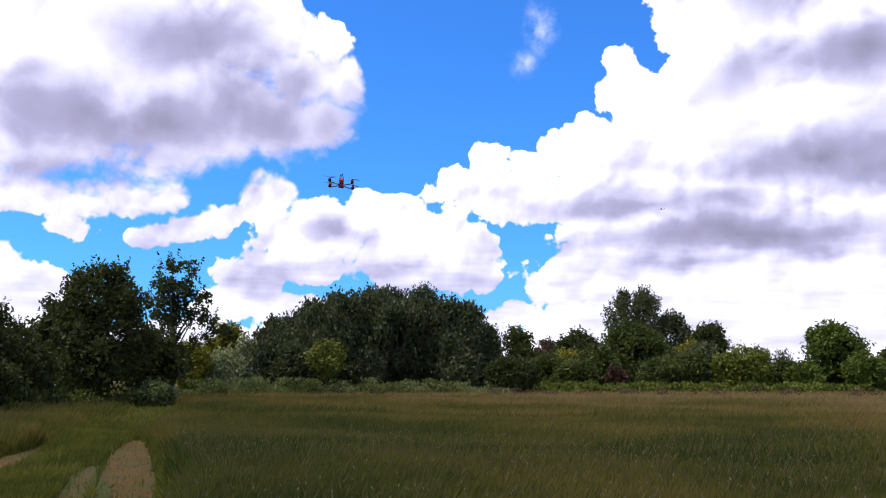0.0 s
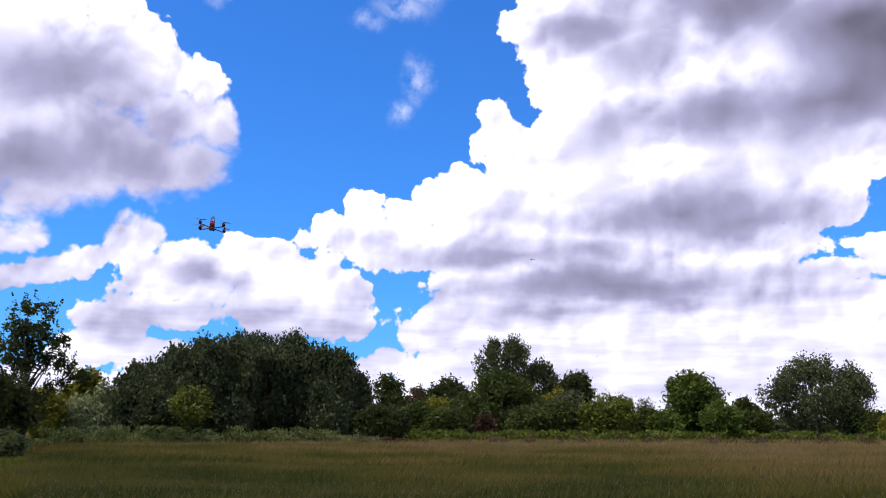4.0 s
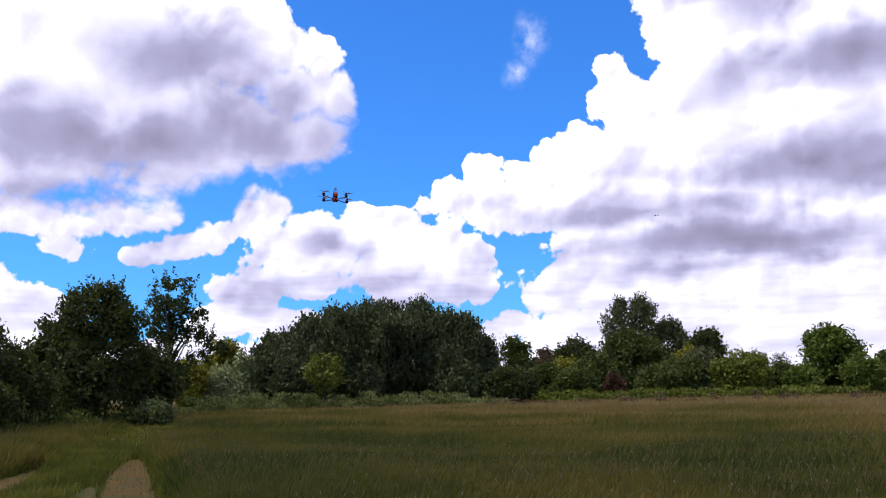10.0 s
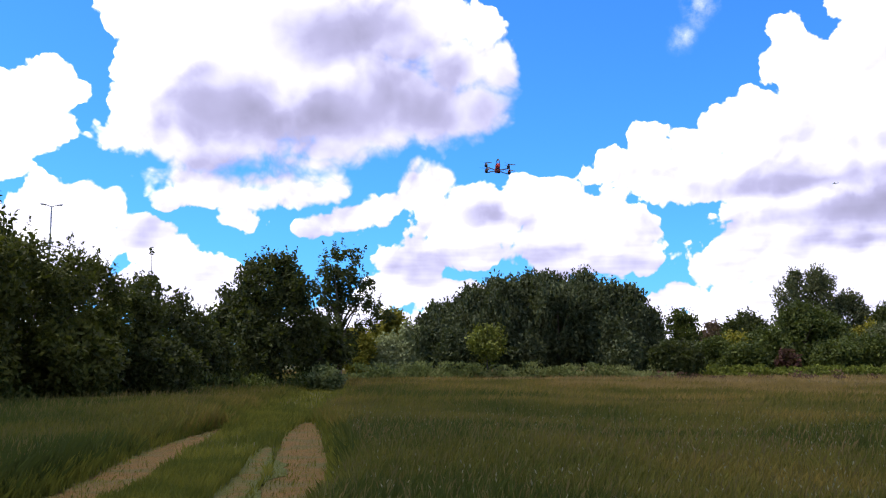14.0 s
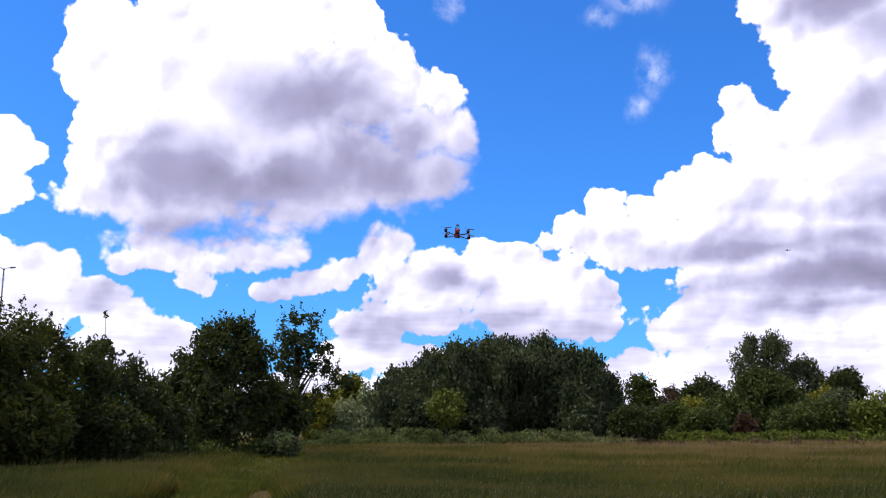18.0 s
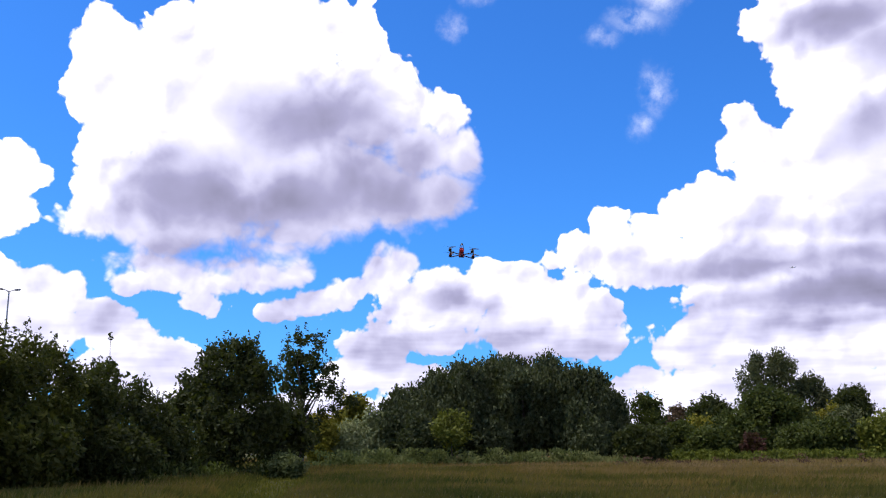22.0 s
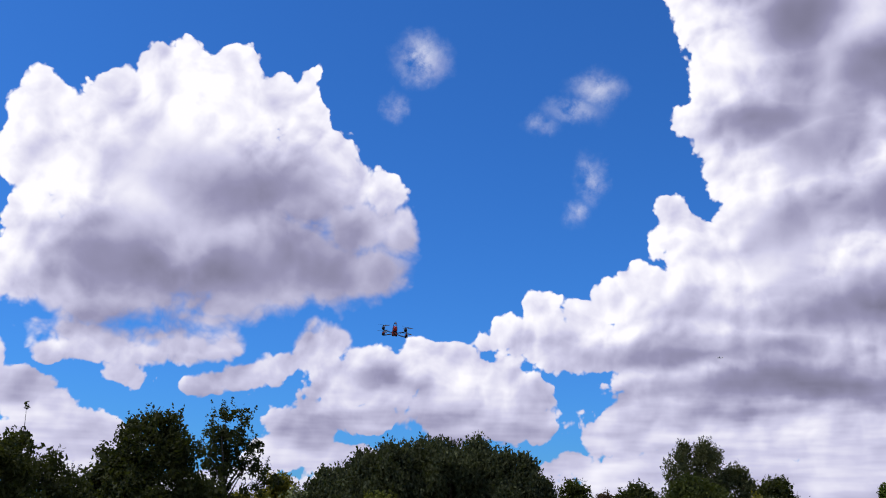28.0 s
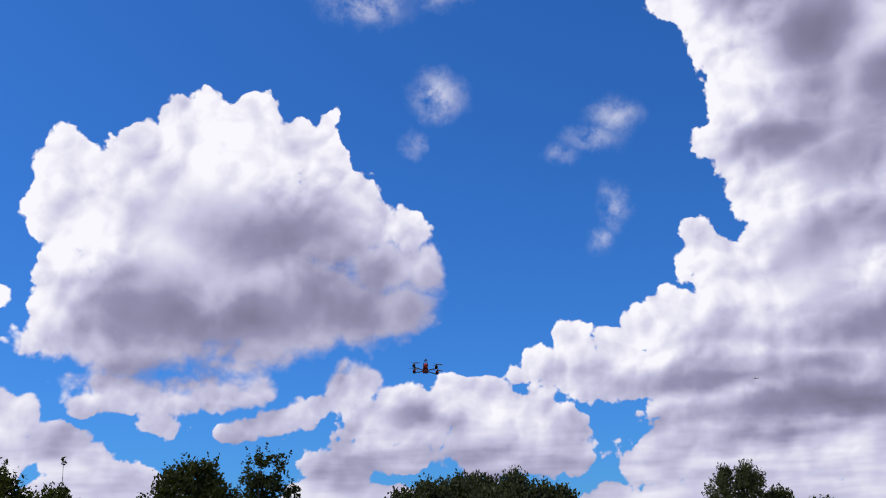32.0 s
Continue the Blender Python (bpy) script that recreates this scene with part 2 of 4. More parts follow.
def dim(rows, soft, amount, full=1.2):
    """How grey the thick parts of the rows are: soft edged, full within."""
    return g.smooth(puffs(drift, rows, soft), -1.8, full, 0.0, amount)


tower = dim(SHADE_TOWER, 1.8, 0.46)
grey = g.math("MAXIMUM", g.math("MAXIMUM", dim(SHADE_DARK, 2.4, 0.90, 3.0), dim(SHADE_MID, 1.2, 0.60)), g.math("MAXIMUM", tower, dim(SHADE_SOFT, 1.0, 0.34)))
mask = g.smooth(g.math("DIVIDE", g.math("ADD", edge, 0.05), g.math("MULTIPLY_ADD", tower, 1.6, 0.15)), 0.0, 1.0)   # the grey underside frays softly
wisp = puffs(wander(flat, 30.0, 2.2, 7.0, 0.68), WISPS, 0.2)
veil = g.math("MULTIPLY", g.smooth(wisp, -0.5, 1.8, 0.0, 0.8), g.smooth(g.noise(ray, 34.0, 6.0, 0.6), 0.29, 0.58))
mask_all = g.math("MAXIMUM", mask, veil)
calm = g.smooth(grey, 0.1, 0.6, 1.0, 0.30)              # thick grey bases are smoother
relief = g.math("MULTIPLY_ADD", g.math("SUBTRACT", there, here), -0.85, g.math("MULTIPLY", g.math("SUBTRACT", fine_there, fine_here), -0.26))
heads = g.math("MULTIPLY", g.math("SUBTRACT", billow(tuple(lit * 0.026), 11.0, 0.0, 2.0), billow((0, 0, 0), 11.0, 0.0, 2.0)), g.smooth(edge, 0.3, 2.0, 0.0, -0.75))
broad = g.math("MULTIPLY_ADD", g.noise(drift, 0.20, 2.0, 0.45), 0.42, -0.19)
depth = g.smooth(edge, 0.1, 2.6, 0.0, 0.18)
layers = g.noise(g.add("ShaderNodeCombineXYZ", g.math("MULTIPLY", az, 0.13), g.math("MULTIPLY", el, 0.85), 0.0), 1.0, 3.0, 0.5)
strata = g.math("MULTIPLY", g.math("SUBTRACT", layers, 0.5), g.smooth(el, 4.5, 11.0, 0.75, 0.0))     # far clouds pile up in flat layers
nearby = g.smooth(el, 3.0, 10.0, 0.35, 1.0)
low = g.smooth(el, 4.0, 14.0, 0.20, 0.02)                # low clouds are seen more from their shaded side
shade = g.math("ADD", g.math("ADD", g.math("MULTIPLY", relief, g.math("MULTIPLY", g.math("MULTIPLY", calm, nearby), g.smooth(edge, 0.6, 2.8, 1.25, 0.32))), g.math("ADD", grey, g.math("ADD", g.math("ADD", broad, strata), g.math("MULTIPLY", heads, nearby)))), g.math("ADD", depth, low), clamp=True)
cloud = g.ramp(shade, [(0.0, (1.0, 0.985, 1.05)), (0.28, (0.62, 0.61, 0.80)), (0.58, (0.31, 0.30, 0.46)), (1.0, (0.12, 0.115, 0.168))])
sky = g.add("ShaderNodeTexSky", sky_type="NISHITA", sun_disc=False, sun_elevation=radians(SUN_EL), sun_rotation=radians(-SUN_AZ),
            air_density=1.0, dust_density=0.7, ozone_density=3.0)
blue = g.add("ShaderNodeBackground", g.mix(1.0, sky, (0.345, 0.99, 1.95), "MULTIPLY"), 0.102)
white = g.add("ShaderNodeBackground", cloud, 1.4)
both = NT.nodes.new("ShaderNodeMixShader")
for s, v in zip(both.inputs, (mask_all, blue, white)):
    NT.links.new(v, s)
g.add("ShaderNodeOutputWorld", both.outputs[0])

# ------------------------------------------------------------ materials


def material(name):
    m = bpy.data.materials.new(name)
    m.use_nodes = True
    m.node_tree.nodes.clear()
    return m, Graph(m.node_tree)


def finish(gr, shader):
    gr.add("ShaderNodeOutputMaterial", shader)


def principled(gr, colour, rough=0.6, metal=0.0, bump=None, strength=0.3, distance=0.02):
    n = gr.tree.nodes.new("ShaderNodeBsdfPrincipled")
    if isinstance(colour, bpy.types.NodeSocket):
        gr.tree.links.new(colour, n.inputs["Base Color"])
    else:
        n.inputs["Base Color"].default_value = (*colour, 1)
    if isinstance(rough, bpy.types.NodeSocket):
        gr.tree.links.new(rough, n.inputs["Roughness"])
    else:
        n.inputs["Roughness"].default_value = rough
    n.inputs["Metallic"].default_value = metal
    if bump is not None:
        b = gr.tree.nodes.new("ShaderNodeBump")
        b.inputs["Strength"].default_value, b.inputs["Distance"].default_value = strength, distance
        gr.tree.links.new(bump, b.inputs["Height"])
        gr.tree.links.new(b.outputs[0], n.inputs["Normal"])
    return n.outputs[0]


def leaf_material(name, dark, light, through_light=0.25, patch=0.35):
    """Leaves that differ one by one, and from bough to bough."""
    m, gr = material(name)
    geo = gr.tree.nodes.new("ShaderNodeNewGeometry")
    one = geo.outputs["Random Per Island"]
    bough = gr.noise(geo.outputs["Position"], patch, 3.0, 0.6)
    f = gr.math("ADD", gr.math("MULTIPLY", one, 0.6), gr.smooth(bough, 0.3, 0.7, 0.0, 0.4))
    mid = tuple((a + b) / 2 for a, b in zip(dark, light))
    col = gr.ramp(f, [(0.0, dark), (0.55, mid), (1.0, light)])
    p = principled(gr, col, 0.7)
    p.node.inputs["Specular IOR Level"].default_value = 0.2
    t = gr.add("ShaderNodeBsdfTranslucent", gr.mix(0.5, col, (0.12, 0.15, 0.01)))
    mx = gr.tree.nodes.new("ShaderNodeMixShader")
    mx.inputs[0].default_value = through_light
    gr.tree.links.new(p, mx.inputs[1])
    gr.tree.links.new(t, mx.inputs[2])
    finish(gr, mx.outputs[0])
    return m


LEAF_DARK = leaf_material("leaf_dark_green", (0.016, 0.021, 0.006), (0.058, 0.066, 0.014))
LEAF_HEDGE = leaf_material("leaf_hedge_green", (0.021, 0.026, 0.005), (0.098, 0.102, 0.014))
LEAF_GROVE = leaf_material("leaf_grove_green", (0.017, 0.024, 0.009), (0.092, 0.104, 0.042), 0.2)
LEAF_GREEN = leaf_material("leaf_fresh_green", (0.025, 0.036, 0.008), (0.085, 0.101, 0.016))
LEAF_BRIGHT = leaf_material("leaf_bright_green", (0.038, 0.060, 0.008), (0.125, 0.160, 0.019))
LEAF_YELLOW = leaf_material("leaf_yellow_green", (0.105, 0.100, 0.010), (0.270, 0.225, 0.020))
LEAF_SPRING = leaf_material("leaf_spring_green", (0.060, 0.072, 0.009), (0.180, 0.185, 0.022))
LEAF_GREY = leaf_material("leaf_grey_green", (0.120, 0.140, 0.055), (0.340, 0.355, 0.165))
LEAF_OLIVE = leaf_material("leaf_olive_green", (0.036, 0.044, 0.017), (0.120, 0.125, 0.052))
LEAF_PALE = leaf_material("leaf_pale_green", (0.060, 0.080, 0.026), (0.180, 0.200, 0.070))
LEAF_RUSSET = leaf_material("leaf_russet", (0.075, 0.045, 0.028), (0.160, 0.095, 0.060))
LEAF_RED = leaf_material("leaf_dark_red", (0.035, 0.014, 0.011), (0.085, 0.030, 0.022))
LEAF_FAR = leaf_material("leaf_distant_green", (0.035, 0.045, 0.020), (0.085, 0.095, 0.040), 0.1, 0.05)


def bark_material():
    m, gr = material("bark")
    pos = gr.tree.nodes.new("ShaderNodeNewGeometry").outputs["Position"]
    long = gr.vec("MULTIPLY", pos, (1.0, 1.0, 0.2))
    n = gr.noise(long, 22.0, 6.0, 0.65)
    col = gr.ramp(n, [(0.25, (0.030, 0.024, 0.018)), (0.75, (0.120, 0.095, 0.070))])
    finish(gr, principled(gr, col, 0.9, bump=n, strength=0.6))
    return m


BARK = bark_material()


def ground_material():
    m, gr = material("meadow_soil_and_thatch")
    pos = gr.tree.nodes.new("ShaderNodeNewGeometry").outputs["Position"]
    big, fine = gr.noise(pos, 0.07, 4.0, 0.55), gr.noise(pos, 3.5, 7.0, 0.65)
    green = gr.ramp(fine, [(0.3, (0.024, 0.032, 0.007)), (0.7, (0.070, 0.074, 0.016))])
    straw = gr.ramp(fine, [(0.3, (0.045, 0.040, 0.014)), (0.7, (0.105, 0.086, 0.032))])
    col = gr.mix(gr.smooth(big, 0.38, 0.66), green, straw)
    p = principled(gr, col, 0.95, bump=fine, strength=0.7, distance=0.05)
    p.node.inputs["Specular IOR Level"].default_value = 0.1
    finish(gr, p)
    return m


def dirt_material():
    """Bare earth that gives way to thatch and moss towards the ragged margin of each rut."""
    m, gr = material("dry_trodden_earth")
    pos = gr.tree.nodes.new("ShaderNodeNewGeometry").outputs["Position"]
    big, fine, clod = gr.noise(pos, 1.3, 4.0, 0.6), gr.noise(pos, 18.0, 6.0, 0.7), gr.noise(pos, 4.5, 5.0, 0.65)
    a = gr.ramp(fine, [(0.3, (0.052, 0.030, 0.008)), (0.7, (0.130, 0.074, 0.020))])
    b = gr.ramp(fine, [(0.3, (0.042, 0.038, 0.011)), (0.7, (0.085, 0.068, 0.022))])
    turf = gr.ramp(fine, [(0.3, (0.024, 0.032, 0.007)), (0.7, (0.070, 0.074, 0.016))])
    col = gr.mix(gr.smooth(big, 0.42, 0.66), a, b)
    margin = gr.add("ShaderNodeAttribute", out=2, attribute_name="margin")
    grown = gr.smooth(gr.math("ADD", margin, gr.math("MULTIPLY_ADD", clod, 2.4, -1.2)), 0.35, 0.95)
    p = principled(gr, gr.mix(grown, col, turf), 0.95, bump=gr.math("ADD", fine, clod), strength=0.9, distance=0.04)
    p.node.inputs["Specular IOR Level"].default_value = 0.1
    finish(gr, p)
    return m


def blade_material(name, stops, patch):
    m, gr = material(name)
    geo = gr.tree.nodes.new("ShaderNodeNewGeometry")
    big = gr.noise(geo.outputs["Position"], patch, 4.0, 0.6)
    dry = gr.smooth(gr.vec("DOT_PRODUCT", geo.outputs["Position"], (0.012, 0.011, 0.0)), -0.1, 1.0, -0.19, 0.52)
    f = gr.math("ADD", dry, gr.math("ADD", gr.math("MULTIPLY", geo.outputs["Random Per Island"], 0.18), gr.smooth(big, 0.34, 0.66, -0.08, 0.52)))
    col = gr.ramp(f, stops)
    p = principled(gr, col, 0.75)
    p.node.inputs["Specular IOR Level"].default_value = 0.2
    t = gr.add("ShaderNodeBsdfTranslucent", col)
    mx = gr.tree.nodes.new("ShaderNodeMixShader")
    mx.inputs[0].default_value = 0.42
    gr.tree.links.new(p, mx.inputs[1])
    gr.tree.links.new(t, mx.inputs[2])
    finish(gr, mx.outputs[0])
    return m


GROUND, DIRT = ground_material(), dirt_material()
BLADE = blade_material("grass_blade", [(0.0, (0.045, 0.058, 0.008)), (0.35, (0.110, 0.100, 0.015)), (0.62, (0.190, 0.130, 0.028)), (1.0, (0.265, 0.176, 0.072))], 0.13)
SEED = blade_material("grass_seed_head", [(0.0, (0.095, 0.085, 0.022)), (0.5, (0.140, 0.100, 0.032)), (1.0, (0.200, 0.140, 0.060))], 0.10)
LEAF_BRAMBLE = leaf_material("leaf_bramble_green", (0.046, 0.060, 0.008), (0.180, 0.198, 0.025), 0.3, 0.5)
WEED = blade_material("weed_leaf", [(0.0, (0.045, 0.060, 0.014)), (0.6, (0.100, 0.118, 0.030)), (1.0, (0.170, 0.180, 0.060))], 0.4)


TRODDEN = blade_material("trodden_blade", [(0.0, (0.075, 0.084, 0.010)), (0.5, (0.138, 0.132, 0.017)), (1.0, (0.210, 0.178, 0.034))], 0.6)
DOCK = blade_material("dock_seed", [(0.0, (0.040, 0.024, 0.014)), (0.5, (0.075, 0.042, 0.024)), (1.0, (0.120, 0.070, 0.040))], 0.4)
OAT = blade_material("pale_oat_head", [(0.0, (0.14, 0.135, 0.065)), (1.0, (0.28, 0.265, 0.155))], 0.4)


def plain(name, colour, rough=0.5, metal=0.0, grain=60.0):
    m, gr = material(name)
    pos = gr.tree.nodes.new("ShaderNodeTexCoord").outputs["Object"]
    n = gr.noise(pos, grain, 4.0, 0.6)
    col = gr.ramp(n, [(0.2, tuple(c * 0.75 for c in colour)), (0.8, tuple(min(1, c * 1.2) for c in colour))])
    finish(gr, principled(gr, col, rough, metal, bump=n, strength=0.1, distance=0.001))
    return m


STEEL = plain("galvanised_steel", (0.30, 0.31, 0.32), 0.5, 0.8, 6.0)
CARBON = plain("carbon_fibre", (0.020, 0.020, 0.022), 0.4)
RED = plain("red_plastic", (0.42, 0.035, 0.025), 0.4)
BLACK = plain("black_plastic", (0.015, 0.015, 0.016), 0.45)
ALLOY = plain("motor_alloy", (0.10, 0.10, 0.11), 0.35, 0.9)
PALE = plain("white_plastic", (0.70, 0.70, 0.68), 0.4)
LENS = plain("lamp_lens", (0.55, 0.56, 0.55), 0.2)
PAINT = plain("white_aircraft_paint", (0.55, 0.55, 0.56), 0.35, 0.0, 2.0)
GLASS = plain("dark_window", (0.03, 0.035, 0.04), 0.1, 0.0, 2.0)

# ------------------------------------------------------------ mesh helpers


def mesh_of(name, verts, faces, mat, smooth=False):
    """A mesh from numpy arrays: verts (n, 3), faces (m, k)."""
    me = bpy.data.meshes.new(name)
    verts, faces = np.asarray(verts, np.float32), np.asarray(faces, np.int32)
    k = faces.shape[1]
    me.vertices.add(len(verts))
    me.vertices.foreach_set("co", verts.ravel())
    me.loops.add(faces.size)
    me.loops.foreach_set("vertex_index", faces.ravel())
    me.polygons.add(len(faces))
    me.polygons.foreach_set("loop_start", np.arange(0, faces.size, k, dtype=np.int32))
    me.polygons.foreach_set("loop_total", np.full(len(faces), k, np.int32))
    me.polygons.foreach_set("use_smooth", np.full(len(faces), smooth))
    me.update(calc_edges=True)
    me.materials.append(mat)
    return me


def thing(name, place, label, category, group="", kind="", turn=0.0, scale=1.0):
    ob = new(name)
    ob.matrix_world = pose(*place, 0, 0, turn) @ Matrix.Scale(scale, 4)
    return tagged(ob, label, category, group, kind)


def sub(name, me, parent, label=""):
    ob = new(name, me)
    ob.parent = parent
    return tagged(ob, label)


def part(name, bm, mat, parent, label="", smooth=False):
    me = bpy.data.meshes.new(name)
    bm.to_mesh(me)
    bm.free()
    for p in me.polygons:
        p.use_smooth = smooth
    me.materials.append(mat)
    return sub(name, me, parent, label)


def tube(path, radii, sides=7):
    """Verts and faces of a tapered tube along a path."""
    path = [Vector(p) for p in path]
    vs, fs = [], []
    for i, p in enumerate(path):
        d = (path[min(i + 1, len(path) - 1)] - path[max(i - 1, 0)]).normalized()
        a = d.orthogonal().normalized()
        b = d.cross(a)
        for k in range(sides):
            w = 2 * math.pi * k / sides
            vs.append(p + (a * math.cos(w) + b * math.sin(w)) * radii[i])
    for i in range(len(path) - 1):
        for k in range(sides):
            fs.append((i * sides + k, i * sides + (k + 1) % sides, (i + 1) * sides + (k + 1) % sides, (i + 1) * sides + k))
    return np.array([tuple(v) for v in vs]), np.array(fs)


def unit(rng, n):
    v = rng.normal(size=(n, 3))
    return v / np.linalg.norm(v, axis=1, keepdims=True)


def leaves(rng, centres, size, up=0.0, long=1.9):
    """Folded diamond leaves at the centres; up draws their tips upwards."""
    n = len(centres)
    tip = unit(rng, n)
    tip[:, 2] += up
    tip /= np.linalg.norm(tip, axis=1, keepdims=True)
    side = np.cross(tip, unit(rng, n))
    side /= np.linalg.norm(side, axis=1, keepdims=True) + 1e-9
    nor = np.cross(tip, side)
    s = (size * rng.uniform(0.6, 1.35, n))[:, None]
    fold = nor * s * 0.12
    v = np.stack([centres - tip * s * 0.5 * long, centres + side * s * 0.5 + fold, centres + tip * s * 0.5 * long, centres - side * s * 0.5 + fold], 1)
    return v.reshape(-1, 3), np.arange(4 * n).reshape(-1, 4)


def boughs(rng, lobes, clusters, each, spread, shell=0.55, rise_by=1.0):
    """Leaf places in clusters over the outer part of ellipsoid lobes."""
    lobes = np.asarray(lobes, float)
    w = (lobes[:, 3] * lobes[:, 4] * lobes[:, 5]) ** (2 / 3)
    pick = rng.choice(len(lobes), clusters, p=w / w.sum())
    d = unit(rng, clusters)
    r = shell + (1 - shell) * rng.random(clusters) ** 0.6
    r *= rng.uniform(0.92, 1.08, clusters)
    c = lobes[pick, :3] + d * r[:, None] * lobes[pick, 3:]
    p = np.repeat(c, each, 0) + rng.normal(size=(clusters * each, 3)) * np.array([spread, spread, spread * rise_by])
    return p[p[:, 2] > 0.05]


def crown_lobes(rng, h, r, low=0.1, n=14, lump=0.38, top=1.0):
    """One large ellipsoid with lumps round it, from low*h up to h."""
    mid, half = h * (1 + low) / 2, h * (1 - low) / 2
    lobes = [(0, 0, mid, r * 0.80, r * 0.80, half * 0.84)]
    for i in range(n):
        d = unit(rng, 1)[0]
        k = lump * rng.uniform(0.75, 1.25)
        rr = r * k
        x, y, z = d[0] * (r - rr), d[1] * (r - rr), mid + d[2] * max(half - rr * 0.9, 0.1) * top
        lobes.append((x, y, max(z, rr * 0.7), rr, rr, rr * 0.9))
    return lobes


def sprigs(rng, lobes, n, length, each):
    """Leaf places along short shoots that stand out of the upper side of the lobes."""
    lobes = np.asarray(lobes, float)
    w = lobes[:, 3] * lobes[:, 4]
    pick = rng.choice(len(lobes), n, p=w / w.sum())
    d = unit(rng, n)
    d[:, 2] = np.abs(d[:, 2]) * 0.9 + 0.1
    foot = lobes[pick, :3] + d * lobes[pick, 3:] * 0.92
    way = d * 0.45 + np.array([0, 0, 0.8]) + rng.normal(size=(n, 3)) * 0.15
    t = rng.random(n * each)
    reach = np.repeat(length * rng.uniform(0.5, 1.3, n), each) * t
    p = np.repeat(foot, each, 0) + np.repeat(way, each, 0) * reach[:, None]
    return p + rng.normal(size=p.shape) * (0.16 * length * (1.15 - t))[:, None]


TREES = 0


def tree(name, az_, dist, h, r, mat, label, category="tree", low=0.12, clusters=420, each=24, leaf=0.19, spread=0.22, shell=0.55, up=0.25,
         lumps=14, lump=0.38, limbs=4, girth=None, lobes=None, seed=0, group="", rise_by=1.0, shoots=0, shoot=0.7):
    """A tree or bush: tapered trunk, limbs and a crown of clustered leaves."""
    global TREES
    TREES += 1
    rng = np.random.default_rng(100 + 17 * TREES + seed)
    d = toward(az_)
    ob = thing(name, (d.x * dist, d.y * dist, 0), label, category, group)
    girth = girth or 0.018 * h + 0.04
    lobes = lobes or crown_lobes(rng, h, r, low, lumps, lump)
    if limbs:
        bend = rng.normal(size=2) * 0.05 * h
        path = [(bend[0] * t * t, bend[1] * t * t, h * 0.86 * t - 0.05) for t in (0, 0.06, 0.3, 0.6, 1.0)]
        v, f = tube(path, [girth * 1.5, girth * 1.05, girth * 0.85, girth * 0.5, girth * 0.12], 8)
        sub("trunk", mesh_of("trunk", v, f, BARK, True), ob)
        for i in range(limbs):
            t = rng.uniform(0.25, 0.6)
            a = 2 * math.pi * (i + rng.uniform(-0.3, 0.3)) / limbs
            st = Vector((bend[0] * t * t, bend[1] * t * t, h * 0.86 * t))
            out = Vector((math.cos(a), math.sin(a), 0))
            v, f = tube([st, st + out * r * 0.3 + Vector((0, 0, h * 0.12)), st + out * r * 0.75 + Vector((0, 0, h * 0.26))],
                        [girth * 0.45, girth * 0.28, girth * 0.08], 5)
            sub("limb", mesh_of("limb", v, f, BARK, True), ob)
    p = boughs(rng, lobes, clusters, each, spread, shell, rise_by)
    v, f = leaves(rng, p, leaf, up)
    if shoots:
        v2, f2 = leaves(rng, sprigs(rng, lobes, shoots, shoot, 22), leaf * 0.62, 0.5)
        v, f = np.concatenate([v, v2]), np.concatenate([f, f2 + len(v)])
    sub("crown", mesh_of("crown", v, f, mat), ob)
    return ob

# ------------------------------------------------------------ ground, track and meadow


def rise(x, y):
    return 0.05 * np.sin(x * 0.11 + 1.3) * np.cos(y * 0.09) + 0.025 * np.sin(x * 0.43 + y * 0.31)


def ground_sheet():
    rings = np.concatenate([[0.01], np.geomspace(1.5, 140, 90), [200, 320, 600, 1200, 2500, 4500]])
    spokes = 180
    a = np.linspace(0, 2 * np.pi, spokes, endpoint=False)
    x, y = np.outer(rings, np.cos(a)), np.outer(rings, np.sin(a))
    x, y = x + 0.5, y - 0.7
    z = rise(x, y) * np.clip((200 - rings) / 100, 0, 1)[:, None]
    v = np.stack([x, y, z], -1).reshape(-1, 3)
    i, k = np.meshgrid(np.arange(len(rings) - 1), np.arange(spokes), indexing="ij")
    k2 = (k + 1) % spokes
    f = np.stack([i * spokes + k, (i + 1) * spokes + k, (i + 1) * spokes + k2, i * spokes + k2], -1).reshape(-1, 4)
    ob = new("ground", mesh_of("ground", v, f, GROUND, True))
    return tagged(ob, "flat meadow ground of dry thatch and green turf", "ground", kind="structure")


ground_sheet()

# the two ruts of the farm track: x, y, half width
RUT_NEAR = [(-1.6, -14, 0.40), (-2.3, -5, 0.42), (-3.2, 4, 0.44), (-4.4, 10.5, 0.44), (-5.5, 13.3, 0.45), (-6.9, 16.7, 0.44), (-8.15, 19.9, 0.34), (-8.9, 21.9, 0.2), (-9.3, 23, 0.05)]
RUT_FAR = [(-4.4, -14, 0.40), (-4.9, -5, 0.42), (-5.6, 4, 0.45), (-6.65, 9.9, 0.47), (-7.75, 12.7, 0.41), (-8.6, 15.1, 0.36), (-9.6, 18.2, 0.24), (-10.3, 20.5, 0.05)]
TRACK_ON = [(-9.7, 21), (-11.1, 25.7), (-14.3, 36), (-18.2, 47.5)]


def along(rows, step=0.25):
    rows = np.asarray(rows, float)
    s = np.concatenate([[0], np.cumsum(np.hypot(*np.diff(rows[:, :2], axis=0).T))])
    q = np.arange(0, s[-1], step)
    return np.stack([np.interp(q, s, rows[:, k]) for k in range(rows.shape[1])], 1)


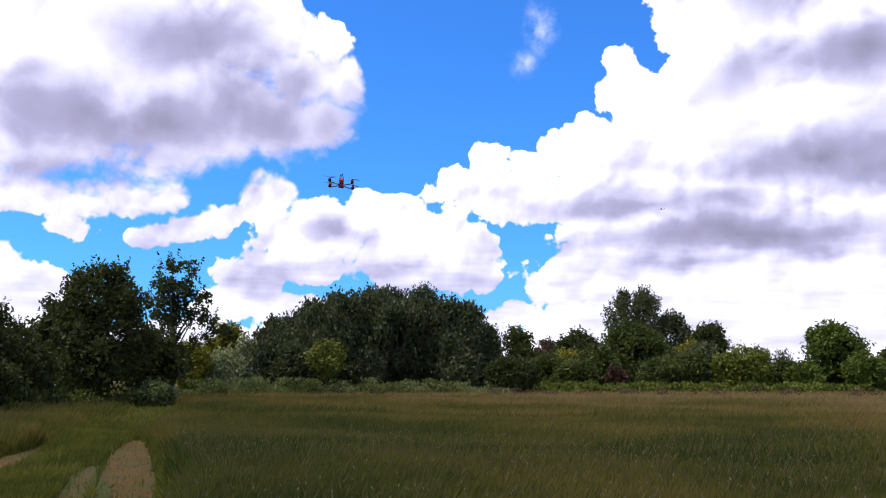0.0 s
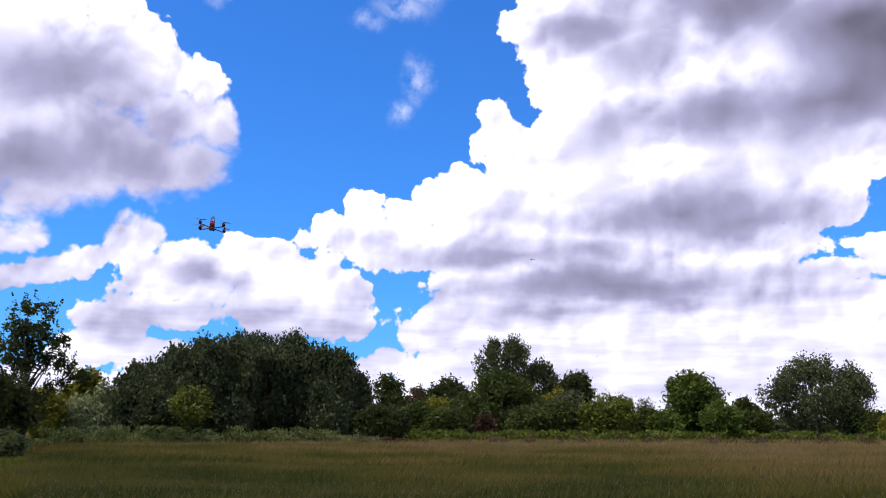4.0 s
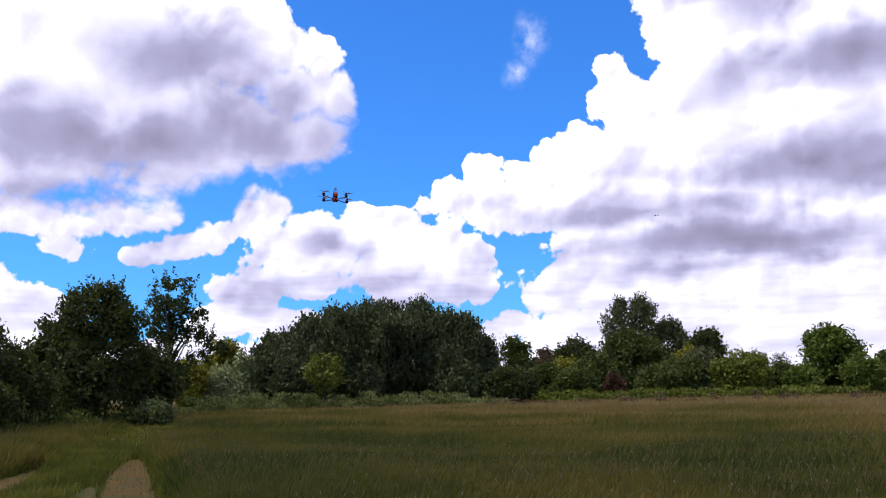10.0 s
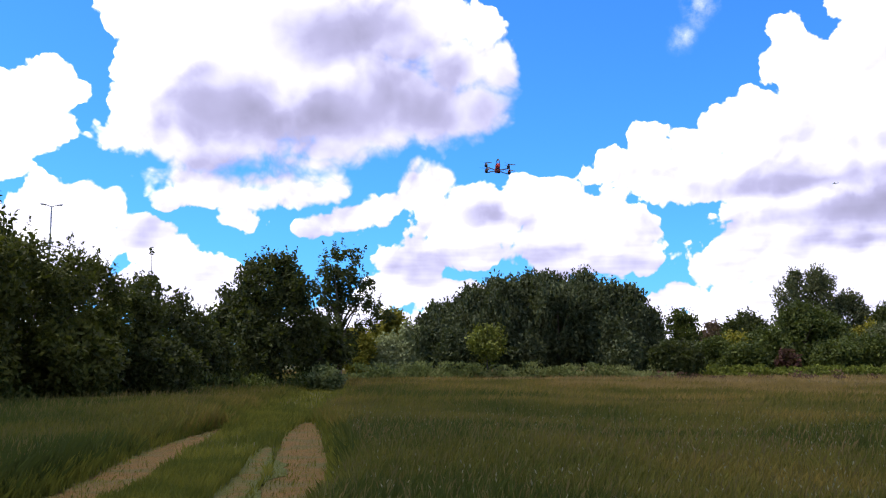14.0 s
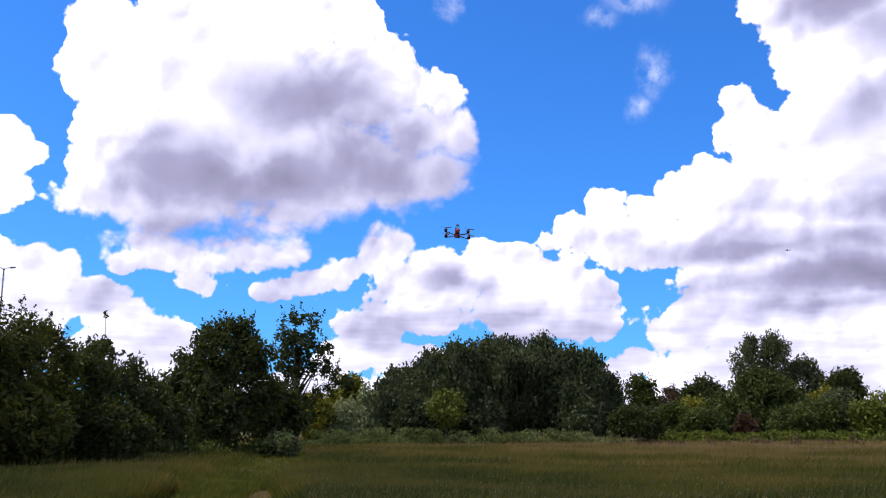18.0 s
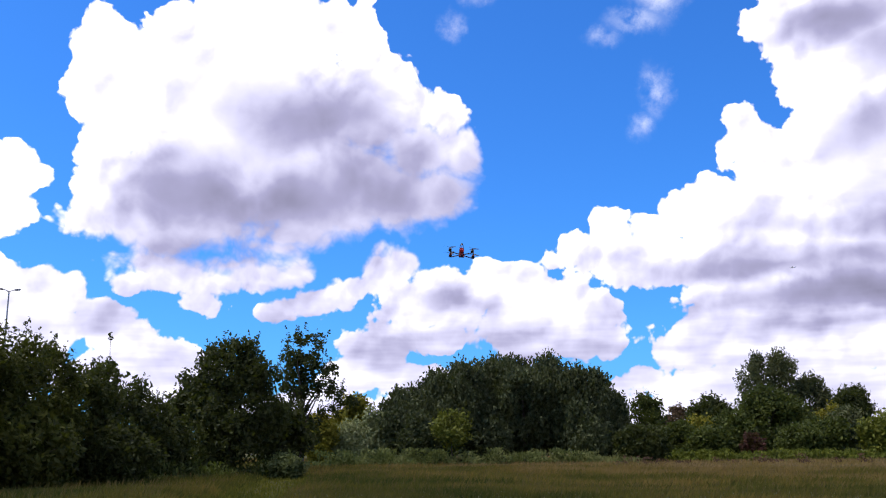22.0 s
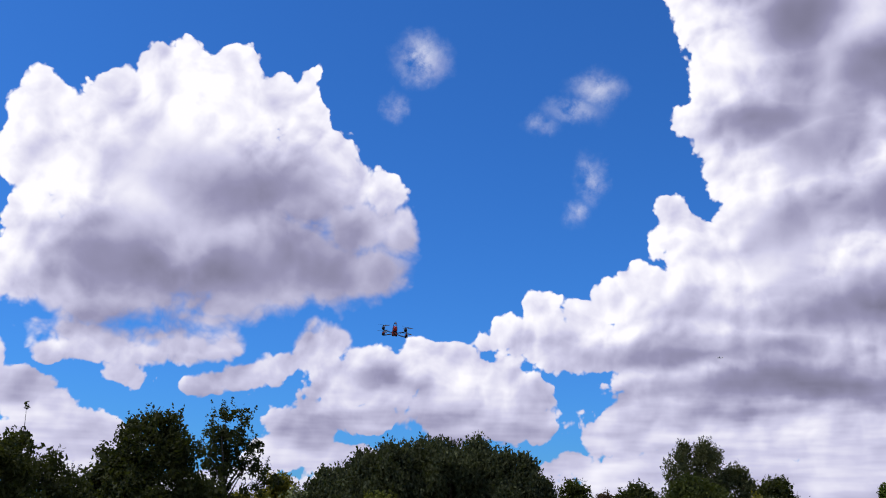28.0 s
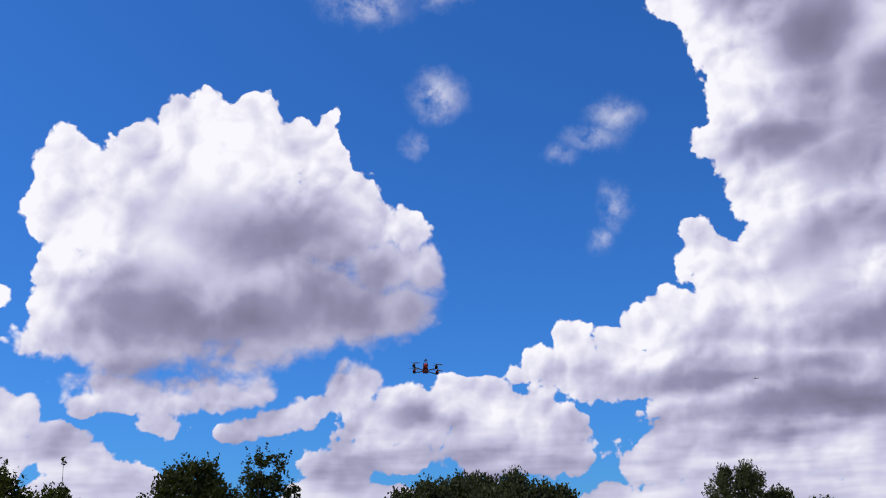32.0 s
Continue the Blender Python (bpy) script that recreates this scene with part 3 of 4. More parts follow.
def smooth_rows(p, n=9):
    k = np.ones(n) / n
    out = p.copy()
    for c in range(p.shape[1]):
        out[:, c] = np.convolve(np.pad(p[:, c], n // 2, mode="edge"), k, mode="valid")
    return out


WORN = [(-4.2, 7.5, 0.18), (-5.2, 10.8, 0.24), (-6.2, 13.4, 0.20), (-7.3, 16.2, 0.10)]       # stony patch between the ruts
RUTS = [smooth_rows(along(r)) for r in (RUT_NEAR, RUT_FAR, WORN)]
LANE = smooth_rows(along(TRACK_ON))


def dirt_track():
    ob = thing("dirt_track", (0, 0, 0), "dry brown farm track with two worn ruts through grass", "track", kind="structure")
    rng = np.random.default_rng(5)
    for rut, name in zip(RUTS, ("rut", "rut", "worn_patch")):
        t = np.gradient(rut[:, :2], axis=0)
        t /= np.linalg.norm(t, axis=1, keepdims=True)
        nrm = np.stack([-t[:, 1], t[:, 0]], 1)
        across = np.linspace(-1, 1, 9)
        rag = 1 + 0.28 * np.convolve(rng.normal(size=len(rut)), np.ones(4) / 2, mode="same")[:, None] * np.sign(across)[None, :] * (np.abs(across) > 0.9)
        xy = rut[:, None, :2] + nrm[:, None, :] * (across[None, :] * rut[:, 2:3] * 1.35 * rag)[..., None]
        z = rise(xy[..., 0], xy[..., 1]) + (0.024 if name == "worn_patch" else 0.014) + 0 * across[None, :]
        v = np.concatenate([xy, z[..., None]], -1).reshape(-1, 3)
        n, m = xy.shape[:2]
        i, k = np.meshgrid(np.arange(n - 1), np.arange(m - 1), indexing="ij")
        f = np.stack([i * m + k, i * m + k + 1, (i + 1) * m + k + 1, (i + 1) * m + k], -1).reshape(-1, 4)
        me = mesh_of(name, v, f, DIRT, True)
        edge_of = np.repeat(np.abs(across)[None, :], n, 0) ** 1.5 + (0.5 if name == "worn_patch" else 0.0)
        me.attributes.new("margin", "FLOAT", "POINT").data.foreach_set("value", edge_of.astype(np.float32).ravel())
        sub(name, me, ob)
    return ob


dirt_track()


def patchy(x, y, s, seed):
    return 0.5 + 0.5 * np.sin(x * s + seed + 1.7 * np.sin(y * s * 0.7 + seed)) * np.cos(y * s * 0.9 + 1.1 * np.sin(x * s * 0.6))


def bare(x, y):
    """How far the grass is trodden down: 0 open meadow, 1 bare rut, 0.6 between the ruts."""
    out = np.zeros_like(x)
    for rut in RUTS:
        best = np.full(x.shape, 9.0)
        for px_, py_, w in rut:
            best = np.minimum(best, np.hypot(x - px_, y - py_) / w)
        out = np.maximum(out, np.clip(1.68 - best * 0.85, 0, 1))
    best = np.full(x.shape, 9.0)
    n = min(len(RUTS[0]), len(RUTS[1]))
    for k in range(0, n, 3):
        c = (RUTS[0][k, :2] + RUTS[1][k, :2]) / 2
        best = np.minimum(best, np.hypot(x - c[0], y - c[1]) / 0.85)
    for px_, py_ in LANE[::2]:
        best = np.minimum(best, np.hypot(x - px_, y - py_) / 0.95)
    out = np.maximum(out, np.clip(1.6 - best, 0, 0.75))
    return np.where(out > 0.97, 1.0, np.clip(out - 0.2 * patchy(x, y, 3.1, 1.0) * patchy(x, y, 1.3, 4.0), 0, 1))


def sector(rng, n, r0, r1, a0, a1):
    r = np.sqrt(rng.uniform(r0 * r0, r1 * r1, n)) * (1 + rng.normal(size=n) * 0.05)
    a = np.radians(rng.uniform(a0, a1, n) + rng.normal(size=n) * (2.5 if a1 - a0 < 350 else 0))
    return -r * np.sin(a), r * np.cos(a)


def blades(rng, x, y, height, width, lean=0.24):
    """Single pointed blades, bent a little in the wind."""
    n = len(x)
    z = rise(x, y)
    a = rng.uniform(0, 2 * np.pi, n)
    h = height * rng.uniform(0.55, 1.25, n)
    w = width * rng.uniform(0.6, 1.4, n)
    lx, ly = rng.normal(size=n) * lean * h + 0.10 * h, rng.normal(size=n) * lean * h
    dx, dy = np.cos(a) * w / 2, np.sin(a) * w / 2
    p = np.stack([np.stack([x - dx, y - dy, z - 0.02], -1), np.stack([x + dx, y + dy, z - 0.02], -1),
                  np.stack([x + dx * 0.7 + lx * 0.35, y + dy * 0.7 + ly * 0.35, z + h * 0.6], -1),
                  np.stack([x + lx, y + ly, z + h], -1)], 1)
    base = 4 * np.arange(n)[:, None]
    return p.reshape(-1, 3), np.concatenate([base + (0, 1, 2), base + (0, 2, 3)], 1).reshape(-1, 3)


def meadow():
    rng = np.random.default_rng(11)
    zones = [(3.5, 14, -34, 48, 230000, 0.42, 0.0065), (14, 30, -34, 48, 210000, 0.46, 0.013), (30, 60, -34, 48, 120000, 0.40, 0.034),
             (60, 125, -40, 48, 80000, 0.30, 0.065), (0.3, 3.6, -180, 180, 14000, 0.22, 0.010),
             (3.5, 14, 46, 328, 30000, 0.40, 0.022), (14, 45, 46, 328, 25000, 0.45, 0.07)]
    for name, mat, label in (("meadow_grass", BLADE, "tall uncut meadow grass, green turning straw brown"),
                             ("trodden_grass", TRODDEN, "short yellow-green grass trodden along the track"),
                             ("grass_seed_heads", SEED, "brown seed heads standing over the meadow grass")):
        vs, fs, off = [], [], 0
        for r0, r1, a0, a1, n, h, w in zones:
            seed = name == "grass_seed_heads"
            trod = name == "trodden_grass"
            if trod and r0 > 40:
                continue
            x, y = sector(rng, n // 5 if seed else n, r0, r1, a0, a1)
            b = bare(x, y)
            keep = rng.random(len(x)) > np.clip(b * 2.4 - 1.4, 0.0, 0.90)
            if seed:
                keep &= (b < 0.1) & (rng.random(len(x)) < (0.12 + 0.88 * patchy(x, y, 0.10, 2.0)) * np.clip(0.25 + np.hypot(x, y) / 70 + x / 60, 0.1, 1))
            keep &= (b > 0.3) if trod else (b < 0.45)
            x, y, b = x[keep], y[keep], b[keep]
            tall = h * (1 - 0.86 * b) * (0.75 + 0.4 * patchy(x, y, 0.35, 0.4))
            if seed:
                v, f = blades(rng, x, y, tall * 0.28, w * 0.55, 0.25)
                lift = np.repeat(tall * rng.uniform(0.75, 1.3, len(x)), 4)
                v[:, 2] += lift
            else:
                v, f = blades(rng, x, y, tall, w)
            vs.append(v)
            fs.append(f + off)
            off += len(v)
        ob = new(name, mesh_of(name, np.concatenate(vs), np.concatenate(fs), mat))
        tagged(ob, label, "grass", kind="stuff")


meadow()


def weed_belt(name, label, rows, mat, clumps, each, h, leaf, seed):
    """Uneven clumps of tall weeds or brambles along points of azimuth, distance."""
    rng = np.random.default_rng(seed)
    rows = np.asarray(rows, float)
    t = rng.uniform(0, len(rows) - 1, clumps)
    a, d = np.interp(t, np.arange(len(rows)), rows[:, 0]), np.interp(t, np.arange(len(rows)), rows[:, 1]) + rng.normal(size=clumps) * 0.9
    tall = np.repeat(h * (0.30 + 0.70 * rng.random(clumps) ** 1.6), each)
    c = np.repeat(np.stack([-d * np.sin(np.radians(a)), d * np.cos(np.radians(a))], 1), each, 0) + rng.normal(size=(clumps * each, 2)) * 0.26 * h
    z = tall * rng.uniform(0.1, 1.0, clumps * each) ** 0.7
    v, f = leaves(rng, np.column_stack([c, np.maximum(z, 0.06)]), leaf, 1.0, 2.4)
    ob = new(name, mesh_of(name, v, f, mat))
    return tagged(ob, label, "weeds", kind="stuff")


weed_belt("tall_weeds", "pale green nettles and weeds before the grove", [(19.5, 74), (15.5, 78), (12, 79), (8, 80), (4, 81), (0.5, 82)], WEED, 130, 70, 1.45, 0.13, 3)
weed_belt("bramble_hedge", "low bright green bramble hedge along the meadow edge", [(0.5, 92), (-4, 95), (-8, 98), (-13, 101), (-18, 106), (-24, 110), (-31, 113), (-38, 116)],
          LEAF_BRAMBLE, 360, 90, 1.15, 0.16, 4)
weed_belt("hedge_bottom_weeds", "rank weeds at the foot of the dark hedge", [(48, 31), (42, 33), (38, 35), (34, 38), (30, 42), (26, 46), (22, 50)], LEAF_GREEN, 150, 60, 1.1, 0.10, 6)

weed_belt("dock_weeds", "dark brown dock weeds standing at the meadow edge", [(2, 74), (-4, 78), (-9, 82), (-15, 86), (-22, 90), (-30, 92)], DOCK, 46, 40, 1.0, 0.10, 9)


def pale_heads():
    """Pale oat-like heads above the near grass."""
    rng = np.random.default_rng(21)
    x, y = sector(rng, 2600, 7.5, 22, -34, 20)
    keep = bare(x, y) < 0.05
    x, y = x[keep], y[keep]
    z = rise(x, y) + rng.uniform(0.32, 0.62, len(x))
    v, f = leaves(rng, np.stack([x, y, z], 1), 0.014, 1.5, 3.0)
    tagged(new("pale_grass_heads", mesh_of("pale_grass_heads", v, f, OAT)), "pale oat-like heads above the near grass", "grass", kind="stuff")


pale_heads()

# ------------------------------------------------------------ the hedge and trees by the track
HEDGE = "trees of the hedge beside the track"
tree("hedge_tree", 45.5, 32, 7.4, 3.0, LEAF_HEDGE, "tall dark green hedge tree, dense to the ground", clusters=650, each=28, leaf=0.10, spread=0.15, low=0.0, lumps=24, lump=0.26, shell=0.5, rise_by=1.3, shoots=80, shoot=0.5, group=HEDGE)
tree("hedge_tree", 41.3, 33, 7.1, 2.4, LEAF_HEDGE, "dark green hedge tree with loose twigs at the top", clusters=520, each=18, leaf=0.13, spread=0.17, low=0.0, shoots=80, shoot=0.5, group=HEDGE)
tree("hedge_tree", 37.6, 36, 6.0, 2.3, LEAF_HEDGE, "dark green hedge tree, rounded and dense", clusters=620, each=28, leaf=0.10, spread=0.15, low=0.0, lumps=24, lump=0.26, shell=0.5, rise_by=1.3, shoots=80, shoot=0.5, group=HEDGE)
tree("hedge_tree", 34.9, 38, 5.6, 1.9, LEAF_HEDGE, "dark green hedge tree, rounded and dense", clusters=520, each=28, leaf=0.10, spread=0.15, low=0.0, lumps=24, lump=0.26, shell=0.5, rise_by=1.3, shoots=80, shoot=0.5, group=HEDGE)
tree("hedge_tree", 32.5, 40, 4.7, 1.6, LEAF_DARK, "dark hawthorn in the hedge, dense to the ground", clusters=460, each=28, leaf=0.10, spread=0.15, low=0.0, lumps=24, lump=0.26, shell=0.5, rise_by=1.3, shoots=80, shoot=0.5, group=HEDGE)
sapling = tree("hedge_sapling", 31.3, 43, 5.6, 0.75, LEAF_DARK, "thin sapling with sparse leaves above the hedge", clusters=46, each=12, leaf=0.13, spread=0.14, low=0.55, lumps=5, limbs=5, girth=0.05, group=HEDGE)
twig_v, twig_f = tube([(0, 0, 4.6), (0.05, 0, 5.4), (0.02, 0, 6.2)], [0.022, 0.013, 0.008], 6)
twig = sub("twig", mesh_of("twig", twig_v, twig_f, BARK, True), sapling)
tuft_rng = np.random.default_rng(77)
sub("leaf_tuft", mesh_of("leaf_tuft", *leaves(tuft_rng, np.array([0.02, 0, 6.25]) + tuft_rng.normal(size=(14, 3)) * 0.06, 0.09), LEAF_DARK), twig)
tree("hedge_tree", 29.9, 43, 4.5, 1.5, LEAF_DARK, "dark hawthorn in the hedge with twiggy top", clusters=380, each=28, leaf=0.10, spread=0.15, low=0.0, lumps=24, lump=0.26, shell=0.5, rise_by=1.3, shoots=80, shoot=0.5, group=HEDGE)
tree("hedge_bush", 28.2, 45, 3.5, 1.6, LEAF_DARK, "low dark bush in the hedge", "bush", clusters=340, each=26, leaf=0.10, spread=0.16, low=0.0, limbs=2, group=HEDGE)
tree("hedge_bush", 30.5, 39, 2.6, 1.7, LEAF_DARK, "low dark bush in the hedge", "bush", clusters=300, each=26, leaf=0.10, spread=0.16, low=0.0, limbs=2, group=HEDGE)
tree("hedge_bush", 35.5, 35, 2.9, 1.9, LEAF_HEDGE, "low dark green bush before the hedge", "bush", clusters=320, each=18, leaf=0.13, spread=0.15, low=0.0, limbs=2, group=HEDGE)
tree("maple_tree", 24.3, 50, 7.0, 2.75, LEAF_DARK, "dark green field maple beside the track, dense to the ground", clusters=640, each=28, leaf=0.125, spread=0.2, low=0.0, shell=0.4, shoots=70, shoot=0.55, group=HEDGE,
     lobes=[(0, 0, 3.3, 2.2, 2.2, 2.8), (-0.2, 0, 5.2, 1.6, 1.6, 1.3), (-2.2, 0.2, 4.9, 0.75, 0.8, 0.55), (-1.2, 0, 6.0, 0.7, 0.7, 0.5), (-0.2, -0.3, 6.6, 0.6, 0.6, 0.45), (0.7, 0.2, 6.4, 0.5, 0.5, 0.5),
            (1.5, 0, 5.1, 0.9, 0.9, 0.8), (-2.4, 0, 3.2, 0.8, 0.9, 0.8), (2.1, 0, 3.2, 0.8, 0.9, 0.9), (0, -1.2, 2.2, 1.8, 1.4, 1.9)])
tree("maple_tree", 26.2, 51, 5.4, 1.8, LEAF_DARK, "dark green young maple with open branches", clusters=300, each=16, leaf=0.16, spread=0.2, low=0.0, group=HEDGE)
tree("ash_tree", 20.3, 60, 9.0, 2.3, LEAF_DARK, "tall ash tree with open airy crown and gaps", clusters=215, each=24, leaf=0.13, spread=0.14, limbs=8, shell=0.3, shoots=40, shoot=0.6, group=HEDGE,
     lobes=[(0.1, 0, 7.6, 1.35, 1.2, 1.2), (-0.5, 0, 6.6, 0.9, 1.0, 0.8), (0.9, 0, 6.4, 0.9, 1.0, 0.7), (1.6, 0, 6.0, 0.8, 0.8, 0.6), (-0.6, 0, 5.4, 0.95, 1.0, 0.9), (0.6, 0, 5.2, 0.9, 0.9, 0.7),
            (1.9, 0.4, 4.9, 0.8, 0.8, 0.45), (2.7, 0.6, 4.3, 0.7, 0.7, 0.4), (1.5, 0.4, 3.8, 0.9, 0.8, 0.45), (-0.2, 0, 4.0, 1.2, 1.1, 1.0), (0.3, 0, 2.6, 1.2, 1.1, 1.1)])
tree("hedge_bush", 21.5, 57, 4.4, 1.75, LEAF_DARK, "dark bush at the foot of the ash", "bush", clusters=420, each=18, leaf=0.17, spread=0.2, low=0.0, limbs=2, group=HEDGE)
tree("elder_bush", 21.2, 48.5, 1.3, 1.05, LEAF_PALE, "low pale green bush at the track end", "bush", clusters=140, each=14, leaf=0.12, spread=0.14, low=0.0, limbs=0)

# ------------------------------------------------------------ the grove
GROVE = "trees of the grove"
for az_, d, h, r in ((14.1, 86, 6.5, 2.7), (12.5, 88, 8.2, 3.5), (10.8, 87, 8.8, 3.8), (9.0, 90, 9.6, 4.0), (7.2, 88, 9.6, 4.0), (5.4, 90, 9.8, 3.9), (3.8, 87, 8.4, 3.2), (2.6, 87, 6.5, 2.3)):
    tree("poplar_tree", az_, d, h, r, LEAF_GROVE, "dark green poplar of a dense grove, leafy to the ground", clusters=1050, each=22, leaf=0.18, spread=0.2, rise_by=2.0, low=0.03, up=1.2, lumps=26, lump=0.24, shoots=130, shoot=0.65, group=GROVE)
for az_, d, h, r in ((13.4, 83, 4.2, 1.8), (9.2, 85, 4.2, 1.9), (3.2, 84, 3.8, 1.9)):
    tree("grove_bush", az_, d, h, r, LEAF_GROVE, "dark bush at the edge of the grove", "bush", clusters=420, each=22, leaf=0.18, spread=0.2, rise_by=1.6, low=0.0, limbs=2, up=0.6, group=GROVE)
tree("young_maple", 11.45, 79.5, 4.75, 1.6, LEAF_SPRING, "small yellow-green tree before the dark grove", clusters=95, each=21, leaf=0.16, spread=0.22, low=0.2, limbs=3, girth=0.05)
tree("hawthorn_bush", 0.4, 83, 3.3, 2.2, LEAF_DARK, "round dark hawthorn bush at the grove's end", "bush", clusters=380, each=27, leaf=0.16, spread=0.24, low=0.0, limbs=2)
tree("birch_tree", 0.1, 95, 6.9, 1.7, LEAF_GREEN, "slender green tree behind the hawthorn", clusters=230, each=24, leaf=0.16, spread=0.25, low=0.1)

# ------------------------------------------------------------ behind, between hedge and grove
tree("willow_bush", 19.3, 85, 4.6, 1.5, LEAF_YELLOW, "yellow-green bush behind the meadow", "bush", clusters=260, each=24, leaf=0.19, spread=0.26, low=0.0, limbs=2)
tree("willow_bush", 17.3, 93, 6.4, 2.3, LEAF_YELLOW, "yellow-green bush behind the meadow", "bush", clusters=260, each=24, leaf=0.19, spread=0.26, low=0.0, limbs=2)
for az_, h in ((17.9, 3.6), (17.1, 3.9), (16.2, 4.5), (15.4, 4.6)):
    tree("sallow_bush", az_, 86, h, 1.4, LEAF_GREY, "grey-green sallow bush beside the grove", "bush", clusters=210, each=22, leaf=0.16, spread=0.17, rise_by=2.2, low=0.0, limbs=2, up=0.6)

# ------------------------------------------------------------ the far side of the meadow
FAR = "bushes along the far side of the meadow"
tree("tall_poplar", -6.2, 132, 13.0, 2.6, LEAF_OLIVE, "tall grey-green poplar with open crown", clusters=230, each=25, leaf=0.19, spread=0.24, shell=0.4, rise_by=1.7, low=0.3, limbs=6, up=0.6, lumps=16, lump=0.36, shoots=60, shoot=1.1)
tree("tall_poplar", -7.5, 133, 13.5, 2.6, LEAF_OLIVE, "tall grey-green poplar with open crown", clusters=230, each=25, leaf=0.19, spread=0.24, shell=0.4, rise_by=1.7, low=0.3, limbs=6, up=0.6, lumps=16, lump=0.36, shoots=60, shoot=1.1)
tree("tall_poplar", -8.9, 134, 10.6, 2.6, LEAF_OLIVE, "grey-green poplar with open crown", clusters=300, each=27, leaf=0.20, spread=0.26, rise_by=1.4, low=0.3, limbs=5, up=0.6, lumps=16, lump=0.36)
tree("willow_tree", -6.7, 114, 7.8, 4.6, LEAF_GREEN, "broad green willow tree before the poplars", clusters=620, each=26, leaf=0.22, spread=0.36, low=0.0)
tree("oak_tree", -3.6, 132, 8.0, 3.0, LEAF_DARK, "dark round tree behind the bushes", clusters=320, each=24, leaf=0.27, spread=0.4, low=0.1)
tree("oak_tree", -11.0, 140, 9.3, 3.0, LEAF_DARK, "dark round oak tree on a visible trunk", clusters=340, each=24, leaf=0.27, spread=0.38, low=0.32)
tree("hazel_bush", -13.0, 106, 5.0, 3.2, LEAF_SPRING, "large yellow-green bush at the meadow edge", "bush", clusters=420, each=26, leaf=0.21, spread=0.3, low=0.0, limbs=2, group=FAR)
for az_, d, h, r, m, lab in ((-1.6, 104, 4.0, 2.2, LEAF_GREEN, "green bush at the meadow edge"), (-2.9, 108, 4.6, 2.4, LEAF_YELLOW, "yellow-green bush at the meadow edge"),
                             (-3.4, 99, 3.3, 2.2, LEAF_GREEN, "green bush at the meadow edge"), (-4.6, 106, 5.0, 2.4, LEAF_GREEN, "green bush at the meadow edge"),
                             (-5.7, 101, 2.2, 0.6, LEAF_RED, "dark red-leaved shrub among green bushes"), (-8.2, 103, 3.6, 2.4, LEAF_GREEN, "green bush at the meadow edge"),
                             (-9.6, 106, 4.4, 2.6, LEAF_GREEN, "green bush at the meadow edge"), (-10.6, 116, 5.6, 2.4, LEAF_OLIVE, "olive-green bush behind others"),
                             (-15.0, 112, 3.4, 2.2, LEAF_GREEN, "green bush at the meadow edge"), (-16.2, 108, 3.3, 2.0, LEAF_BRIGHT, "bright green bush beside the chestnut"),
                             (-19.3, 108, 4.2, 2.2, LEAF_BRIGHT, "bright green bush beside the chestnut"), (-20.6, 118, 5.0, 1.9, LEAF_DARK, "dark bush between larger trees"),
                             (-21.2, 112, 3.2, 2.0, LEAF_GREEN, "green bush at the meadow edge"), (-28.6, 113, 3.2, 2.2, LEAF_YELLOW, "yellow-green bush at the meadow edge"),
                             (-30.6, 115, 3.6, 2.4, LEAF_GREEN, "green bush at the meadow edge"), (-33.0, 117, 4.2, 2.6, LEAF_GREEN, "green bush at the meadow edge")):
    tree("hedgerow_bush", az_, d, h, r, m, lab, "bush", clusters=260, each=24, leaf=0.21, spread=0.3, low=0.0, limbs=2, group=FAR)
tree("chestnut_tree", -17.8, 113, 7.5, 3.6, LEAF_BRIGHT, "round bright green chestnut tree in full leaf", clusters=620, each=27, leaf=0.24, spread=0.34, low=0.05)
tree("white_willow", -24.4, 120, 9.7, 6.4, LEAF_OLIVE, "broad domed grey-green willow tree with airy edges", clusters=900, each=27, leaf=0.18, spread=0.3, rise_by=1.5, low=0.0, up=0.6, limbs=7, lumps=34, lump=0.22, shell=0.6)
tree("hedgerow_bush", -26.8, 117, 3.6, 2.6, LEAF_GREEN, "dark green bush under the willow", "bush", clusters=260, each=24, leaf=0.19, spread=0.3, low=0.0, limbs=2, group=FAR)
tree("bare_tree", -14.95, 180, 6.8, 2.0, LEAF_FAR, "pale thin tree far behind the bushes", clusters=60, each=15, leaf=0.18, spread=0.4, low=0.3, limbs=6)


tree("sallow_tree", -9.9, 124, 6.7, 2.6, LEAF_YELLOW, "yellow-green sallow tree behind the willow", clusters=300, each=24, leaf=0.2, spread=0.3, low=0.0, limbs=3)
tree("copper_tree", -1.7, 178, 8.4, 2.6, LEAF_RUSSET, "distant russet-brown tree behind the bushes", clusters=160, each=22, leaf=0.26, spread=0.35, low=0.1, limbs=3)
tree("oak_tree", -2.6, 176, 8.2, 1.2, LEAF_DARK, "small dark distant tree beside the russet one", clusters=90, each=20, leaf=0.24, spread=0.3, low=0.1, limbs=3)


